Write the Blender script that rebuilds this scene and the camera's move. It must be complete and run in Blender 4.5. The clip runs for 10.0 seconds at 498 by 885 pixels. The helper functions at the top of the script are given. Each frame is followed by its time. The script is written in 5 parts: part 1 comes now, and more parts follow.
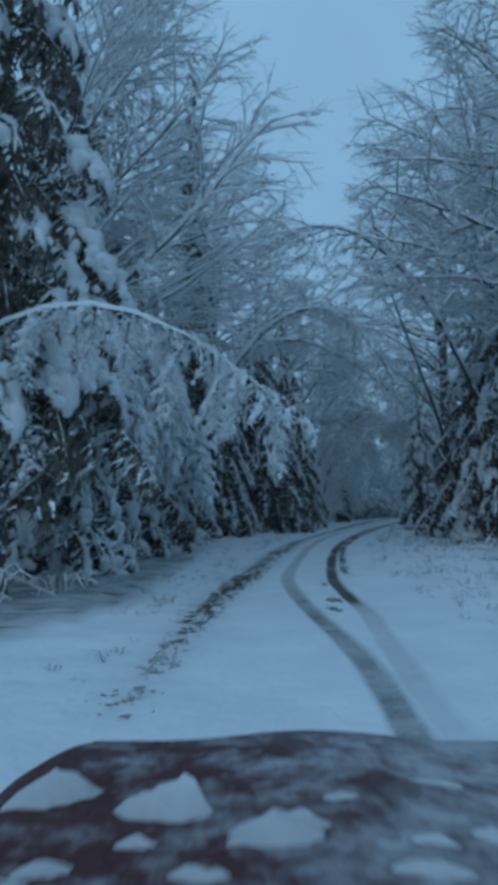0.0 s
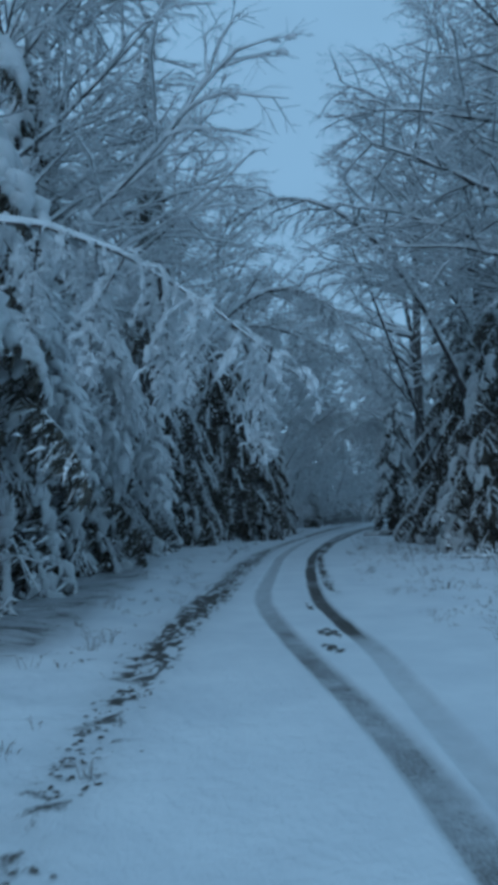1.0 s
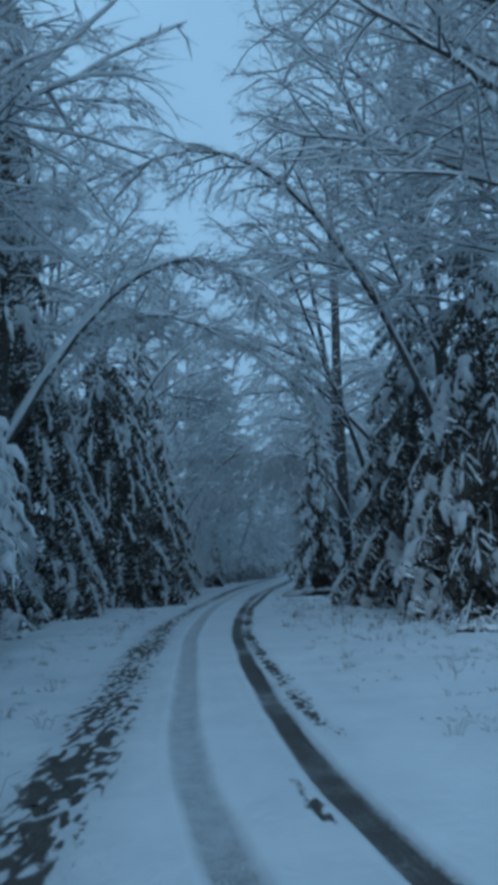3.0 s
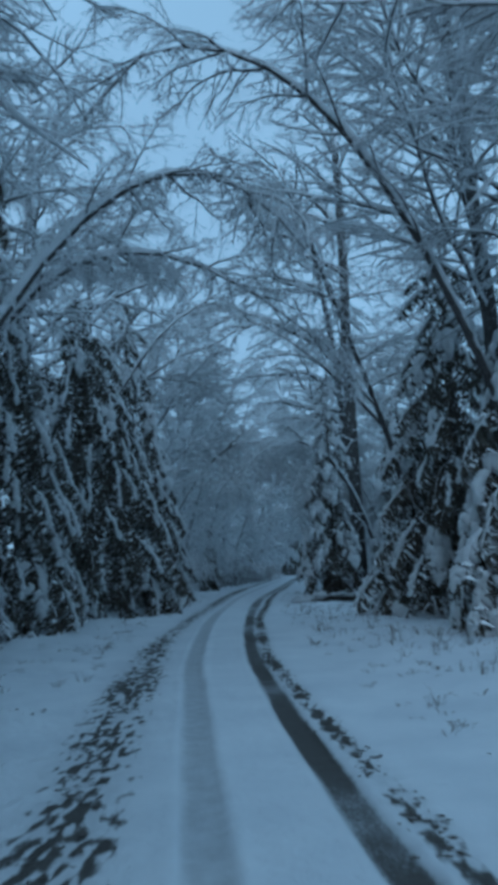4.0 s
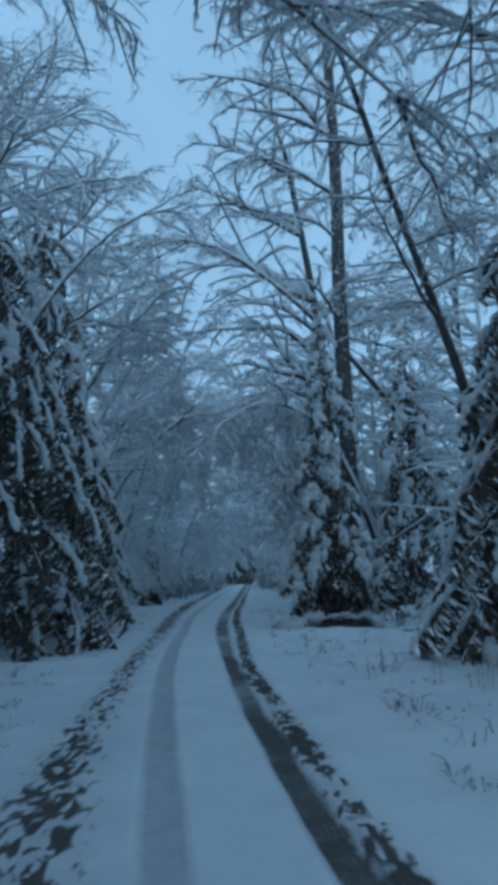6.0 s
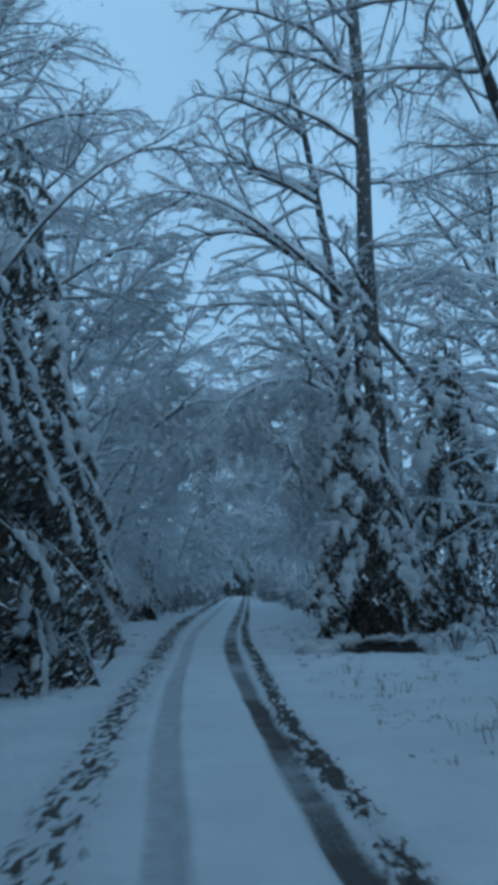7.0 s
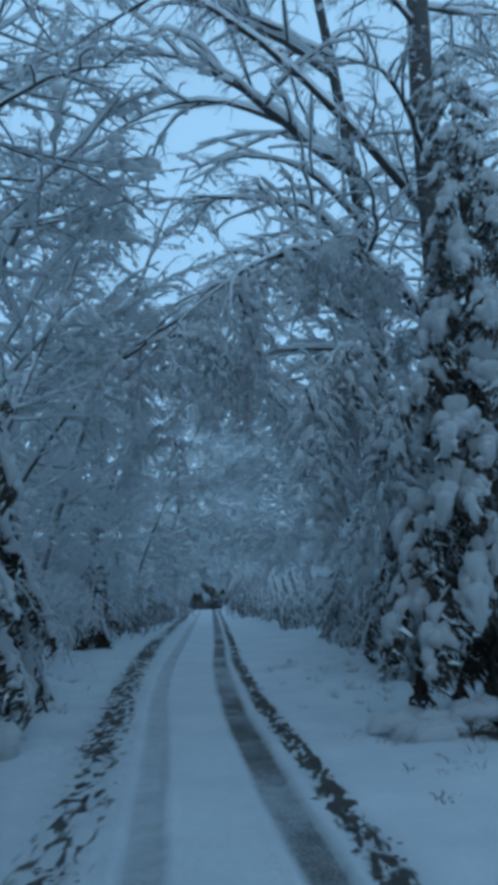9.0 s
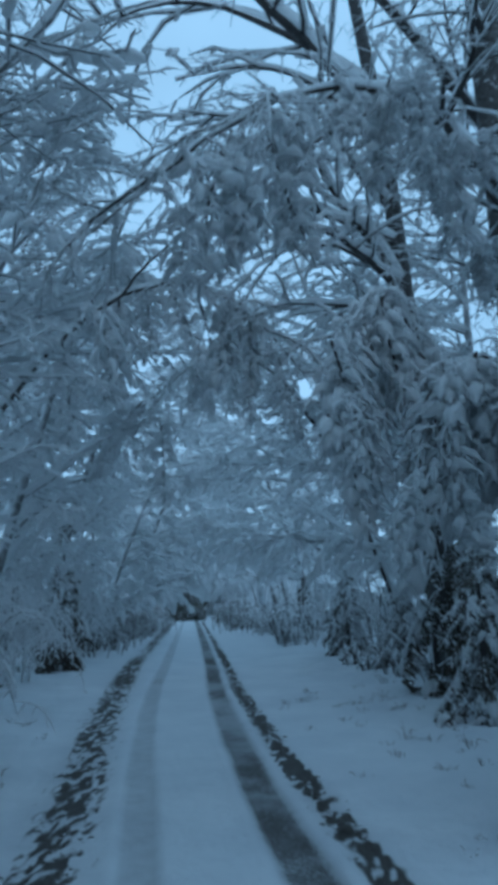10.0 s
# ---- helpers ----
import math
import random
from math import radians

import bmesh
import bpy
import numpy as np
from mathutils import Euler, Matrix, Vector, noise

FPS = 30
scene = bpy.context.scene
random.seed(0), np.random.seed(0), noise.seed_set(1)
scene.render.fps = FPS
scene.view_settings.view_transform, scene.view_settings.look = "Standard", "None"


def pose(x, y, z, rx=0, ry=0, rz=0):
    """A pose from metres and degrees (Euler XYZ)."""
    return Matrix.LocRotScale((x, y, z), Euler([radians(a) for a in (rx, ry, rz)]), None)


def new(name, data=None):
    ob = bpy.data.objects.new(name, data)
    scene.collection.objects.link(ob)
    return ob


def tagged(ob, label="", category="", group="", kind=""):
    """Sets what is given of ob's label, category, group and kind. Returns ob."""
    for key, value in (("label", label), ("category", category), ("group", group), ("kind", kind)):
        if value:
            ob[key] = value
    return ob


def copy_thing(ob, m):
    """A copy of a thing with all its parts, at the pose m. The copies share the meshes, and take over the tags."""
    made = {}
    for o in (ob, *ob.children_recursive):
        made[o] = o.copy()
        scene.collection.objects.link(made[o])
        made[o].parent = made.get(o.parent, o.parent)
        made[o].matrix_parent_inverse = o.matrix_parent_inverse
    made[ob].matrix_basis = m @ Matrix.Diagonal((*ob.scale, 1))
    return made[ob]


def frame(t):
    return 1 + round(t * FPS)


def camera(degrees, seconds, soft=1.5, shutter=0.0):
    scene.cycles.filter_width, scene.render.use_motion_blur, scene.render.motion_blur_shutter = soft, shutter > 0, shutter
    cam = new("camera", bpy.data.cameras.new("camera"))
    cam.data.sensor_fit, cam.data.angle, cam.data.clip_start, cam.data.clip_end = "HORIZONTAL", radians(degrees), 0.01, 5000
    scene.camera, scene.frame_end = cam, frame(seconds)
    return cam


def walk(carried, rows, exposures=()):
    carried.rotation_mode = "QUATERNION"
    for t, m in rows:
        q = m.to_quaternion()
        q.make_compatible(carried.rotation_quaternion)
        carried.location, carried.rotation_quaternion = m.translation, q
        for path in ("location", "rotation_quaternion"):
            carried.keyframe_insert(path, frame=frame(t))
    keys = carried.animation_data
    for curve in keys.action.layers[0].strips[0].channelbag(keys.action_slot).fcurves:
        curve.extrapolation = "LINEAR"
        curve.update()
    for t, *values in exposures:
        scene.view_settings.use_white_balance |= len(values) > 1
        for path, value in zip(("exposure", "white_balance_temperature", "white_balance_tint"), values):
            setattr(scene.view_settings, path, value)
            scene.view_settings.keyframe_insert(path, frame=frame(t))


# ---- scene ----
cam = camera(36.2, 10.0, soft=5.8, shutter=0.3)
METRES, EYE, TILT, LEAN, TURN = 50.0, 2.1, 4.4, 0.0, 0.0
ROWS = [
    (0.0, 0.0, 0.0, 0.0, 0.0, 0.0, -0.0),
    (0.5, -0.0004, 0.0389, -0.0038, -1.5, 1.03, -0.09),
    (1.0, -0.001, 0.0809, -0.0079, -2.81, 0.48, 0.44),
    (1.5, -0.0005, 0.125, -0.0118, -4.33, 1.28, 1.09),
    (2.0, 0.0011, 0.1699, -0.0161, -7.74, 2.77, 0.95),
    (3.5, 0.0064, 0.3167, -0.0271, -11.31, 4.81, 0.92),
    (4.0, 0.0107, 0.3716, -0.0316, -11.85, 4.72, 1.12),
    (4.5, 0.016, 0.4301, -0.0362, -13.36, 4.4, 1.24),
    (5.0, 0.0208, 0.4851, -0.0396, -14.41, 5.55, 1.0),
    (5.5, 0.0276, 0.5415, -0.0435, -16.13, 5.12, 0.75),
    (7.0, 0.051, 0.6958, -0.0557, -17.29, 6.04, 0.07),
    (7.5, 0.0607, 0.7462, -0.0594, -17.77, 6.69, 0.12),
    (8.0, 0.0715, 0.7986, -0.0628, -18.45, 5.31, 0.89),
    (8.5, 0.0821, 0.8497, -0.0661, -19.25, 5.83, 0.24),
    (9.0, 0.0924, 0.8978, -0.0691, -20.2, 6.77, 0.31),
    (9.5, 0.1025, 0.9435, -0.0723, -21.07, 6.9, 0.04),
    (10.0, 0.1127, 0.9877, -0.0756, -21.71, 7.5, 0.34),
]
EXPOSURES = [(t, stops, 4490, -0.6) for t, stops in ((0.0, -1.54), (2.0, -1.42), (4.5, -1.3), (7.0, -1.21), (8.5, -1.1), (10.0, -0.95))]
walk(cam, [(t, pose(0, 0, EYE, TILT, LEAN, TURN) @ pose(METRES * x, METRES * y, METRES * z, 90 + pitch, roll, yaw))
           for t, x, y, z, yaw, pitch, roll in ROWS], EXPOSURES)

# ---- world and light: an overcast winter dusk ----
world = bpy.data.worlds.new("overcast_dusk")
scene.world = world
world.use_nodes = True
wn = world.node_tree.nodes
wl = world.node_tree.links
sky = wn.new("ShaderNodeTexSky")
sky.sky_type, sky.sun_disc = "NISHITA", False
sky.sun_elevation, sky.sun_rotation = radians(30), radians(200)
sky.air_density, sky.dust_density = 1.0, 4.0
cloud = wn.new("ShaderNodeTexNoise")
cloud.inputs["Scale"].default_value, cloud.inputs["Detail"].default_value = 2.2, 4
ramp = wn.new("ShaderNodeMapRange")
ramp.inputs["From Min"].default_value, ramp.inputs["From Max"].default_value = 0.3, 0.7
ramp.inputs["To Min"].default_value, ramp.inputs["To Max"].default_value = 11.6, 15.4
grey = wn.new("ShaderNodeVectorMath")
grey.operation = "SCALE"
grey.inputs[0].default_value = (0.82, 1.0, 1.06)
mix = wn.new("ShaderNodeMix")
mix.data_type = "RGBA"
mix.inputs["Factor"].default_value = 0.85
wl.new(cloud.outputs["Fac"], ramp.inputs["Value"])
wl.new(ramp.outputs["Result"], grey.inputs["Scale"])
wl.new(sky.outputs["Color"], mix.inputs["A"])
wl.new(grey.outputs["Vector"], mix.inputs["B"])
wl.new(mix.outputs["Result"], wn["Background"].inputs["Color"])
wn["Background"].inputs["Strength"].default_value = 0.1
sun = new("sun", bpy.data.lights.new("sun", "SUN"))
sun.data.energy, sun.data.angle, sun.data.color = 0.9, radians(45), (1.0, 0.97, 0.93)
sun.matrix_world = pose(0, 0, 60, 60, 0, -20)


# ---- materials ----
def material(name, rough=0.8):
    m = bpy.data.materials.new(name)
    m.use_nodes = True
    b = m.node_tree.nodes["Principled BSDF"]
    b.inputs["Roughness"].default_value = rough
    return m, m.node_tree.nodes, m.node_tree.links, b


def noise_node(n, l, scale, detail=4, rough=0.6, coords=None):
    t = n.new("ShaderNodeTexNoise")
    t.inputs["Scale"].default_value, t.inputs["Detail"].default_value = scale, detail
    t.inputs["Roughness"].default_value = rough
    if coords is not None:
        l.new(coords, t.inputs["Vector"])
    return t


def ramp_node(n, l, value, lo, hi, a, b):
    r = n.new("ShaderNodeValToRGB")
    r.color_ramp.elements[0].position, r.color_ramp.elements[1].position = lo, hi
    r.color_ramp.elements[0].color, r.color_ramp.elements[1].color = (*a, 1), (*b, 1)
    l.new(value, r.inputs["Fac"])
    return r


def mix_node(n, l, fac, a, b):
    x = n.new("ShaderNodeMix")
    x.data_type = "RGBA"
    l.new(fac, x.inputs["Factor"])
    for key, v in (("A", a), ("B", b)):
        if isinstance(v, tuple):
            x.inputs[key].default_value = (*v, 1)
        else:
            l.new(v, x.inputs[key])
    return x


def bump_node(n, l, b, height, strength, distance):
    k = n.new("ShaderNodeBump")
    k.inputs["Strength"].default_value, k.inputs["Distance"].default_value = strength, distance
    l.new(height, k.inputs["Height"])
    l.new(k.outputs["Normal"], b.inputs["Normal"])


def position(n):
    return n.new("ShaderNodeNewGeometry").outputs["Position"]


def let_through(m, n, l, b, share, colour):
    """Snow lets part of the light pass through it."""
    t, x = n.new("ShaderNodeBsdfTranslucent"), n.new("ShaderNodeMixShader")
    t.inputs["Color"].default_value = (*colour, 1)
    x.inputs["Fac"].default_value = share
    l.new(b.outputs["BSDF"], x.inputs[1])
    l.new(t.outputs["BSDF"], x.inputs[2])
    l.new(x.outputs["Shader"], n["Material Output"].inputs["Surface"])


def snow_material(name, low=(0.87, 0.885, 0.905), high=(0.94, 0.95, 0.96)):
    """Fresh snow: pale, matt, with a soft lumpy surface."""
    m, n, l, b = material(name, 0.75)
    p = position(n)
    big, fine = noise_node(n, l, 1.3, 3, coords=p), noise_node(n, l, 28, 5, coords=p)
    l.new(ramp_node(n, l, big.outputs["Fac"], 0.3, 0.7, low, high).outputs["Color"], b.inputs["Base Color"])
    lump = noise_node(n, l, 9, 3, 0.6, p)
    rise = n.new("ShaderNodeMath")
    rise.operation = "MULTIPLY_ADD"
    rise.inputs[1].default_value = 2.2
    l.new(lump.outputs["Fac"], rise.inputs[0])
    l.new(fine.outputs["Fac"], rise.inputs[2])
    bump_node(n, l, b, rise.outputs["Value"], 0.6, 0.04)
    let_through(m, n, l, b, 0.56, (0.955, 0.965, 0.97))
    return m


def snowed_material(name, dark, pale, low, high, scale=14, through_=0.0, spots=2.2):
    """Bark or twigs whose upward sides carry snow."""
    m, n, l, b = material(name, 0.85)
    geo = n.new("ShaderNodeNewGeometry")
    p = geo.outputs["Position"]
    z = n.new("ShaderNodeSeparateXYZ")
    l.new(geo.outputs["Normal"], z.inputs["Vector"])
    grain, patch = noise_node(n, l, scale, 5, coords=p), noise_node(n, l, spots, 3, coords=p)
    bark = ramp_node(n, l, grain.outputs["Fac"], 0.3, 0.7, dark, pale)
    add = n.new("ShaderNodeMath")
    add.operation = "MULTIPLY_ADD"
    add.inputs[1].default_value = 1.1
    l.new(patch.outputs["Fac"], add.inputs[0])
    l.new(z.outputs["Z"], add.inputs[2])
    snow = ramp_node(n, l, add.outputs["Value"], low, high, (0, 0, 0), (1, 1, 1))
    c = mix_node(n, l, snow.outputs["Color"], bark.outputs["Color"], (0.92, 0.93, 0.945))
    l.new(c.outputs["Result"], b.inputs["Base Color"])
    bump_node(n, l, b, grain.outputs["Fac"], 0.7, 0.03)
    if through_:
        let_through(m, n, l, b, through_, (0.93, 0.94, 0.95))
    return m


def ground_material():
    """Snow over mud and leaf litter; 'bare' is how far the snow has been worn, 'slush' where it is packed grey; under
    the trees both also put shade into the colour.
    """
    m, n, l, b = material("trodden_snow", 0.7)
    p = position(n)
    bare, slush = n.new("ShaderNodeAttribute"), n.new("ShaderNodeAttribute")
    bare.attribute_name, slush.attribute_name = "bare", "slush"
    big, mid, fine = noise_node(n, l, 0.7, 4, coords=p), noise_node(n, l, 5, 5, coords=p), noise_node(n, l, 34, 5, coords=p)
    snow = ramp_node(n, l, big.outputs["Fac"], 0.3, 0.7, (0.66, 0.69, 0.73), (0.78, 0.805, 0.83))
    grey = ramp_node(n, l, mid.outputs["Fac"], 0.3, 0.75, (0.26, 0.27, 0.28), (0.48, 0.5, 0.52))
    mud = ramp_node(n, l, fine.outputs["Fac"], 0.3, 0.75, (0.03, 0.027, 0.024), (0.11, 0.098, 0.085))
    c = mix_node(n, l, slush.outputs["Fac"], snow.outputs["Color"], grey.outputs["Color"])
    edge = n.new("ShaderNodeMath")
    edge.operation = "MULTIPLY_ADD"
    edge.inputs[1].default_value = 0.7
    l.new(fine.outputs["Fac"], edge.inputs[0])
    l.new(bare.outputs["Fac"], edge.inputs[2])
    mask = ramp_node(n, l, edge.outputs["Value"], 0.72, 0.95, (0, 0, 0), (1, 1, 1))
    c2 = mix_node(n, l, mask.outputs["Color"], c.outputs["Result"], mud.outputs["Color"])
    l.new(c2.outputs["Result"], b.inputs["Base Color"])
    rise = n.new("ShaderNodeMath")
    rise.operation = "MULTIPLY_ADD"
    rise.inputs[1].default_value = 3.0
    l.new(mid.outputs["Fac"], rise.inputs[0])
    l.new(fine.outputs["Fac"], rise.inputs[2])
    bump_node(n, l, b, rise.outputs["Value"], 0.6, 0.03)
    return m


def plain_material(name, a, bcol, scale=20, rough=0.8):
    m, n, l, b = material(name, rough)
    t = noise_node(n, l, scale, 4, coords=position(n))
    l.new(ramp_node(n, l, t.outputs["Fac"], 0.3, 0.7, a, bcol).outputs["Color"], b.inputs["Base Color"])
    bump_node(n, l, b, t.outputs["Fac"], 0.5, 0.02)
    return m


SNOW = snow_material("snow_load")
GROUND = ground_material()
BARK = snowed_material("snow_dusted_bark", (0.025, 0.024, 0.024), (0.1, 0.095, 0.09), 0.66, 0.82, spots=5.5)
LIMB = snowed_material("snow_topped_limb", (0.03, 0.028, 0.027), (0.11, 0.1, 0.095), 0.6, 0.9)
# snow-plastered limbs, the white spread wider to pale them as haze would
HAZED_SNOW_LIMB = snowed_material("snow_plastered_hazed_limb", (0.04, 0.038, 0.037), (0.13, 0.12, 0.115), -0.35, 0.2, 14, 0.3)
TWIG = snowed_material("snow_coated_twig", (0.09, 0.088, 0.088), (0.2, 0.19, 0.19), -0.9, -0.1, 14, 0.58)
RIMED = snowed_material("snow_crusted_bark", (0.05, 0.048, 0.047), (0.14, 0.13, 0.125), 0.3, 0.75, 14, 0.2)
# far twigs: besides snow, the pale base colour imitates distance haze
HAZED_SNOW_TWIG = snowed_material("snow_smothered_hazed_twig", (0.26, 0.26, 0.26), (0.46, 0.46, 0.47), -1.6, -0.8, 14, 0.6)
NEEDLE = snowed_material("spruce_needles", (0.05, 0.047, 0.038), (0.12, 0.108, 0.086), 0.9, 1.62, 9)
LITTER = plain_material("dead_leaves_and_mud", (0.035, 0.032, 0.029), (0.13, 0.115, 0.1))
# dead brown twigs, their colour darkened to carry the shade of the hollows
DRY_SHADE_BOUGH = plain_material("dead_twigs_shade_dark", (0.03, 0.026, 0.021), (0.085, 0.07, 0.055))
GRASS = plain_material("dead_grass", (0.05, 0.04, 0.03), (0.17, 0.135, 0.1))

# ---- plan: the curving lane; x of each line of wear as a function of y ----
LANE_Y = np.arange(-60.0, 620.0, 0.5)


def line(ys, xs):
    x = np.interp(LANE_Y, ys, xs)
    slope = (xs[-1] - xs[-2]) / (ys[-1] - ys[-2])
    x = np.where(LANE_Y > ys[-1], xs[-1] + slope * (LANE_Y - ys[-1]), x)
    kernel = np.hanning(13)
    smooth = np.convolve(np.pad(x, 6, mode="edge"), kernel / kernel.sum(), "valid")
    return lambda y: np.interp(y, LANE_Y, smooth)


wheel_left = line([-12, 0, 7, 9, 11.7, 14.5, 17.6, 20, 22.5, 27, 34.6, 37.5, 40.7, 45, 50.5, 55.3, 61.3, 68, 75.4, 85.6, 142],
                  [1.4, 1.4, 1.48, 1.6, 1.5, 1.25, 1.07, 0.99, 1.12, 1.65, 2.6, 3.1, 3.68, 4.5, 5.75, 7.0, 8.5, 10.4, 12.75, 15.95, 33.6])
wheel_right = line([-12, 0, 7, 10, 15, 18, 20, 22.8, 28, 34.5, 38, 41.4, 46.3, 50, 54, 58.8, 63, 67, 74.3, 84, 142],
                   [1.9, 1.9, 1.9, 2.0, 2.3, 2.22, 2.22, 2.42, 3.0, 3.88, 4.52, 5.17, 6.23, 7.08, 8.05, 9.3, 10.5, 11.7, 14.05, 17.1, 35.1])
churn_left = line([5, 8, 12.2, 15.2, 19.3, 22.8, 31, 35.3, 38, 41, 45.6, 48, 51, 54, 56, 60, 64.3, 68, 75, 123],
                  [-1.5, -1.29, -1.03, -0.85, -0.35, 0.05, 1.05, 1.7, 2.1, 2.7, 3.8, 4.4, 5.1, 6.0, 6.4, 7.4, 8.5, 9.5, 11.45, 26.6])
churn_right = line([16, 23, 28, 35, 38, 41.6, 45.2, 48.3, 51.1, 54.8, 58.6, 61.2, 64.1, 66.7, 78, 142],
                   [2.5, 2.85, 3.38, 4.24, 4.86, 5.58, 6.3, 7.12, 7.87, 8.86, 9.8, 10.53, 11.42, 12.15, 15.75, 35.7])


def lane(y):
    return 0.5 * (wheel_left(y) + wheel_right(y))


# ---- mesh helpers ----
class Geo:
    """Collects vertices and faces for one mesh."""

    def __init__(self):
        self.v, self.f = [], []

    def tube(self, pts, radii, sides=5, flat=1.0, lift=0.0, caps=True):
        pts = [Vector(p) for p in pts]
        base = len(self.v)
        n = len(pts)
        for i, p in enumerate(pts):
            t = (pts[min(i + 1, n - 1)] - pts[max(i - 1, 0)])
            t = t.normalized() if t.length > 1e-6 else Vector((0, 0, 1))
            ref = Vector((0, 0, 1)) if abs(t.z) < 0.92 else Vector((1, 0, 0))
            u = t.cross(ref).normalized()
            w = u.cross(t)
            r = radii[i]
            for k in range(sides):
                a = 2 * math.pi * k / sides + 0.5 * math.pi
                q = p + u * (r * math.cos(a)) + w * (r * flat * math.sin(a))
                self.v.append((q.x, q.y, q.z + lift * r))
        for i in range(n - 1):
            for k in range(sides):
                a, b = base + i * sides + k, base + i * sides + (k + 1) % sides
                self.f.append((a, b, b + sides, a + sides))
        if not caps:
            return
        self.f.append(tuple(base + k for k in range(sides))[::-1])
        self.f.append(tuple(base + (n - 1) * sides + k for k in range(sides)))

    def blob(self, rng, centre, along, length, radius, sides=6, rings=4, droop=0.3):
        """A soft uneven lump of snow that sags at both ends."""
        c, d = Vector(centre), Vector(along).normalized()
        u = d.cross(Vector((0, 0, 1)))
        u = u.normalized() if u.length > 0.05 else Vector((1, 0, 0))
        w = u.cross(d)
        base = len(self.v)
        for i in range(rings):
            a = math.pi * (i + 0.35) / (rings - 0.3)
            q = c - d * (0.5 * length * math.cos(a)) - Vector((0, 0, droop * radius * math.cos(a) ** 2))
            r = radius * math.sin(a) ** 0.7 * rng.uniform(0.8, 1.2)
            for k in range(sides):
                b = 2 * math.pi * (k + 0.5 * (i % 2)) / sides
                j = r * rng.uniform(0.78, 1.22)
                self.v.append(tuple(q + u * (j * math.cos(b)) + w * (j * (0.9 if math.sin(b) > 0 else 0.55) * math.sin(b))))
        for i in range(rings - 1):
            for k in range(sides):
                a, b = base + i * sides + k, base + i * sides + (k + 1) % sides
                self.f.append((a, b, b + sides, a + sides))
        self.f.append(tuple(base + k for k in range(sides))[::-1])
        self.f.append(tuple(base + (rings - 1) * sides + k for k in range(sides)))

    def ribbon(self, pts, side, widths):
        base = len(self.v)
        for p, w in zip(pts, widths):
            self.v.append(tuple(Vector(p) - side * w))
            self.v.append(tuple(Vector(p) + side * w))
        for i in range(len(pts) - 1):
            a = base + 2 * i
            self.f.append((a, a + 1, a + 3, a + 2))


def mesh_of(name, geo, mat, smooth=True):
    me = bpy.data.meshes.new(name)
    me.from_pydata(geo.v, [], geo.f)
    me.materials.append(mat)
    if smooth:
        me.polygons.foreach_set("use_smooth", [True] * len(me.polygons))
    me.update()
    return me


def mesh_of_several(name, pieces):
    """One mesh out of (Geo, material) pairs."""
    v, f, index = [], [], []
    for k, (geo, _) in enumerate(pieces):
        f.extend(tuple(a + len(v) for a in face) for face in geo.f)
        index.extend([k] * len(geo.f))
        v.extend(geo.v)
    me = bpy.data.meshes.new(name)
    me.from_pydata(v, [], f)
    for _, mat in pieces:
        me.materials.append(mat)
    me.polygons.foreach_set("material_index", index)
    me.polygons.foreach_set("use_smooth", [True] * len(f))
    me.update()
    return me


def part(name, geo, mat, parent=None, label="", smooth=True):
    me = geo if isinstance(geo, bpy.types.Mesh) else mesh_of(name, geo, mat, smooth)
    ob = new(name, me)
    ob.parent = parent
    if label:
        tagged(ob, label)
    return ob


def root(name, label, category, group="", m=None):
    ob = new(name)
    ob.empty_display_size = 0.3
    if m is not None:
        ob.matrix_basis = m
    return tagged(ob, label, category, group)


# ---- ground and lane: one sheet to the horizon ----
def lumps(x, y, s, seed):
    return noise.noise(Vector((x * s, y * s, seed)))


def height_of(o, y):
    """Ground height at o metres to the right of the lane's middle."""
    x = lane(y) + o
    verge = min(1.0, max(0.0, (abs(o) - 2.0) / 2.5))
    return -0.02 + verge * (0.1 + 0.17 * lumps(x, y, 0.35, 3) + 0.1 * lumps(x, y, 1.3, 5) + 0.045 * lumps(x, y, 3.1, 6)) + 0.012 * lumps(x, y, 0.9, 9)


# clods thrown up between the two ruts where they begin: x, y, half width, half length
CLODS = ((1.84, 16.55, 0.24, 0.55), (1.66, 15.2, 0.18, 0.4), (1.93, 19.8, 0.09, 0.7))


# ground half clear of snow under the spruces, darkened for their shadow too: x, y, reach
SHADED_LITTER = ((-5.0, 37.0, 2.0), (-4.4, 41.0, 2.0), (-3.4, 45.0, 2.7), (0.0, 52.6, 3.0), (2.4, 57.4, 2.2), (3.7, 61.8, 2.2),
             (12.9, 36.4, 1.9), (13.3, 43.4, 2.2), (17.6, 58.4, 1.5), (16.0, 63.6, 1.4))


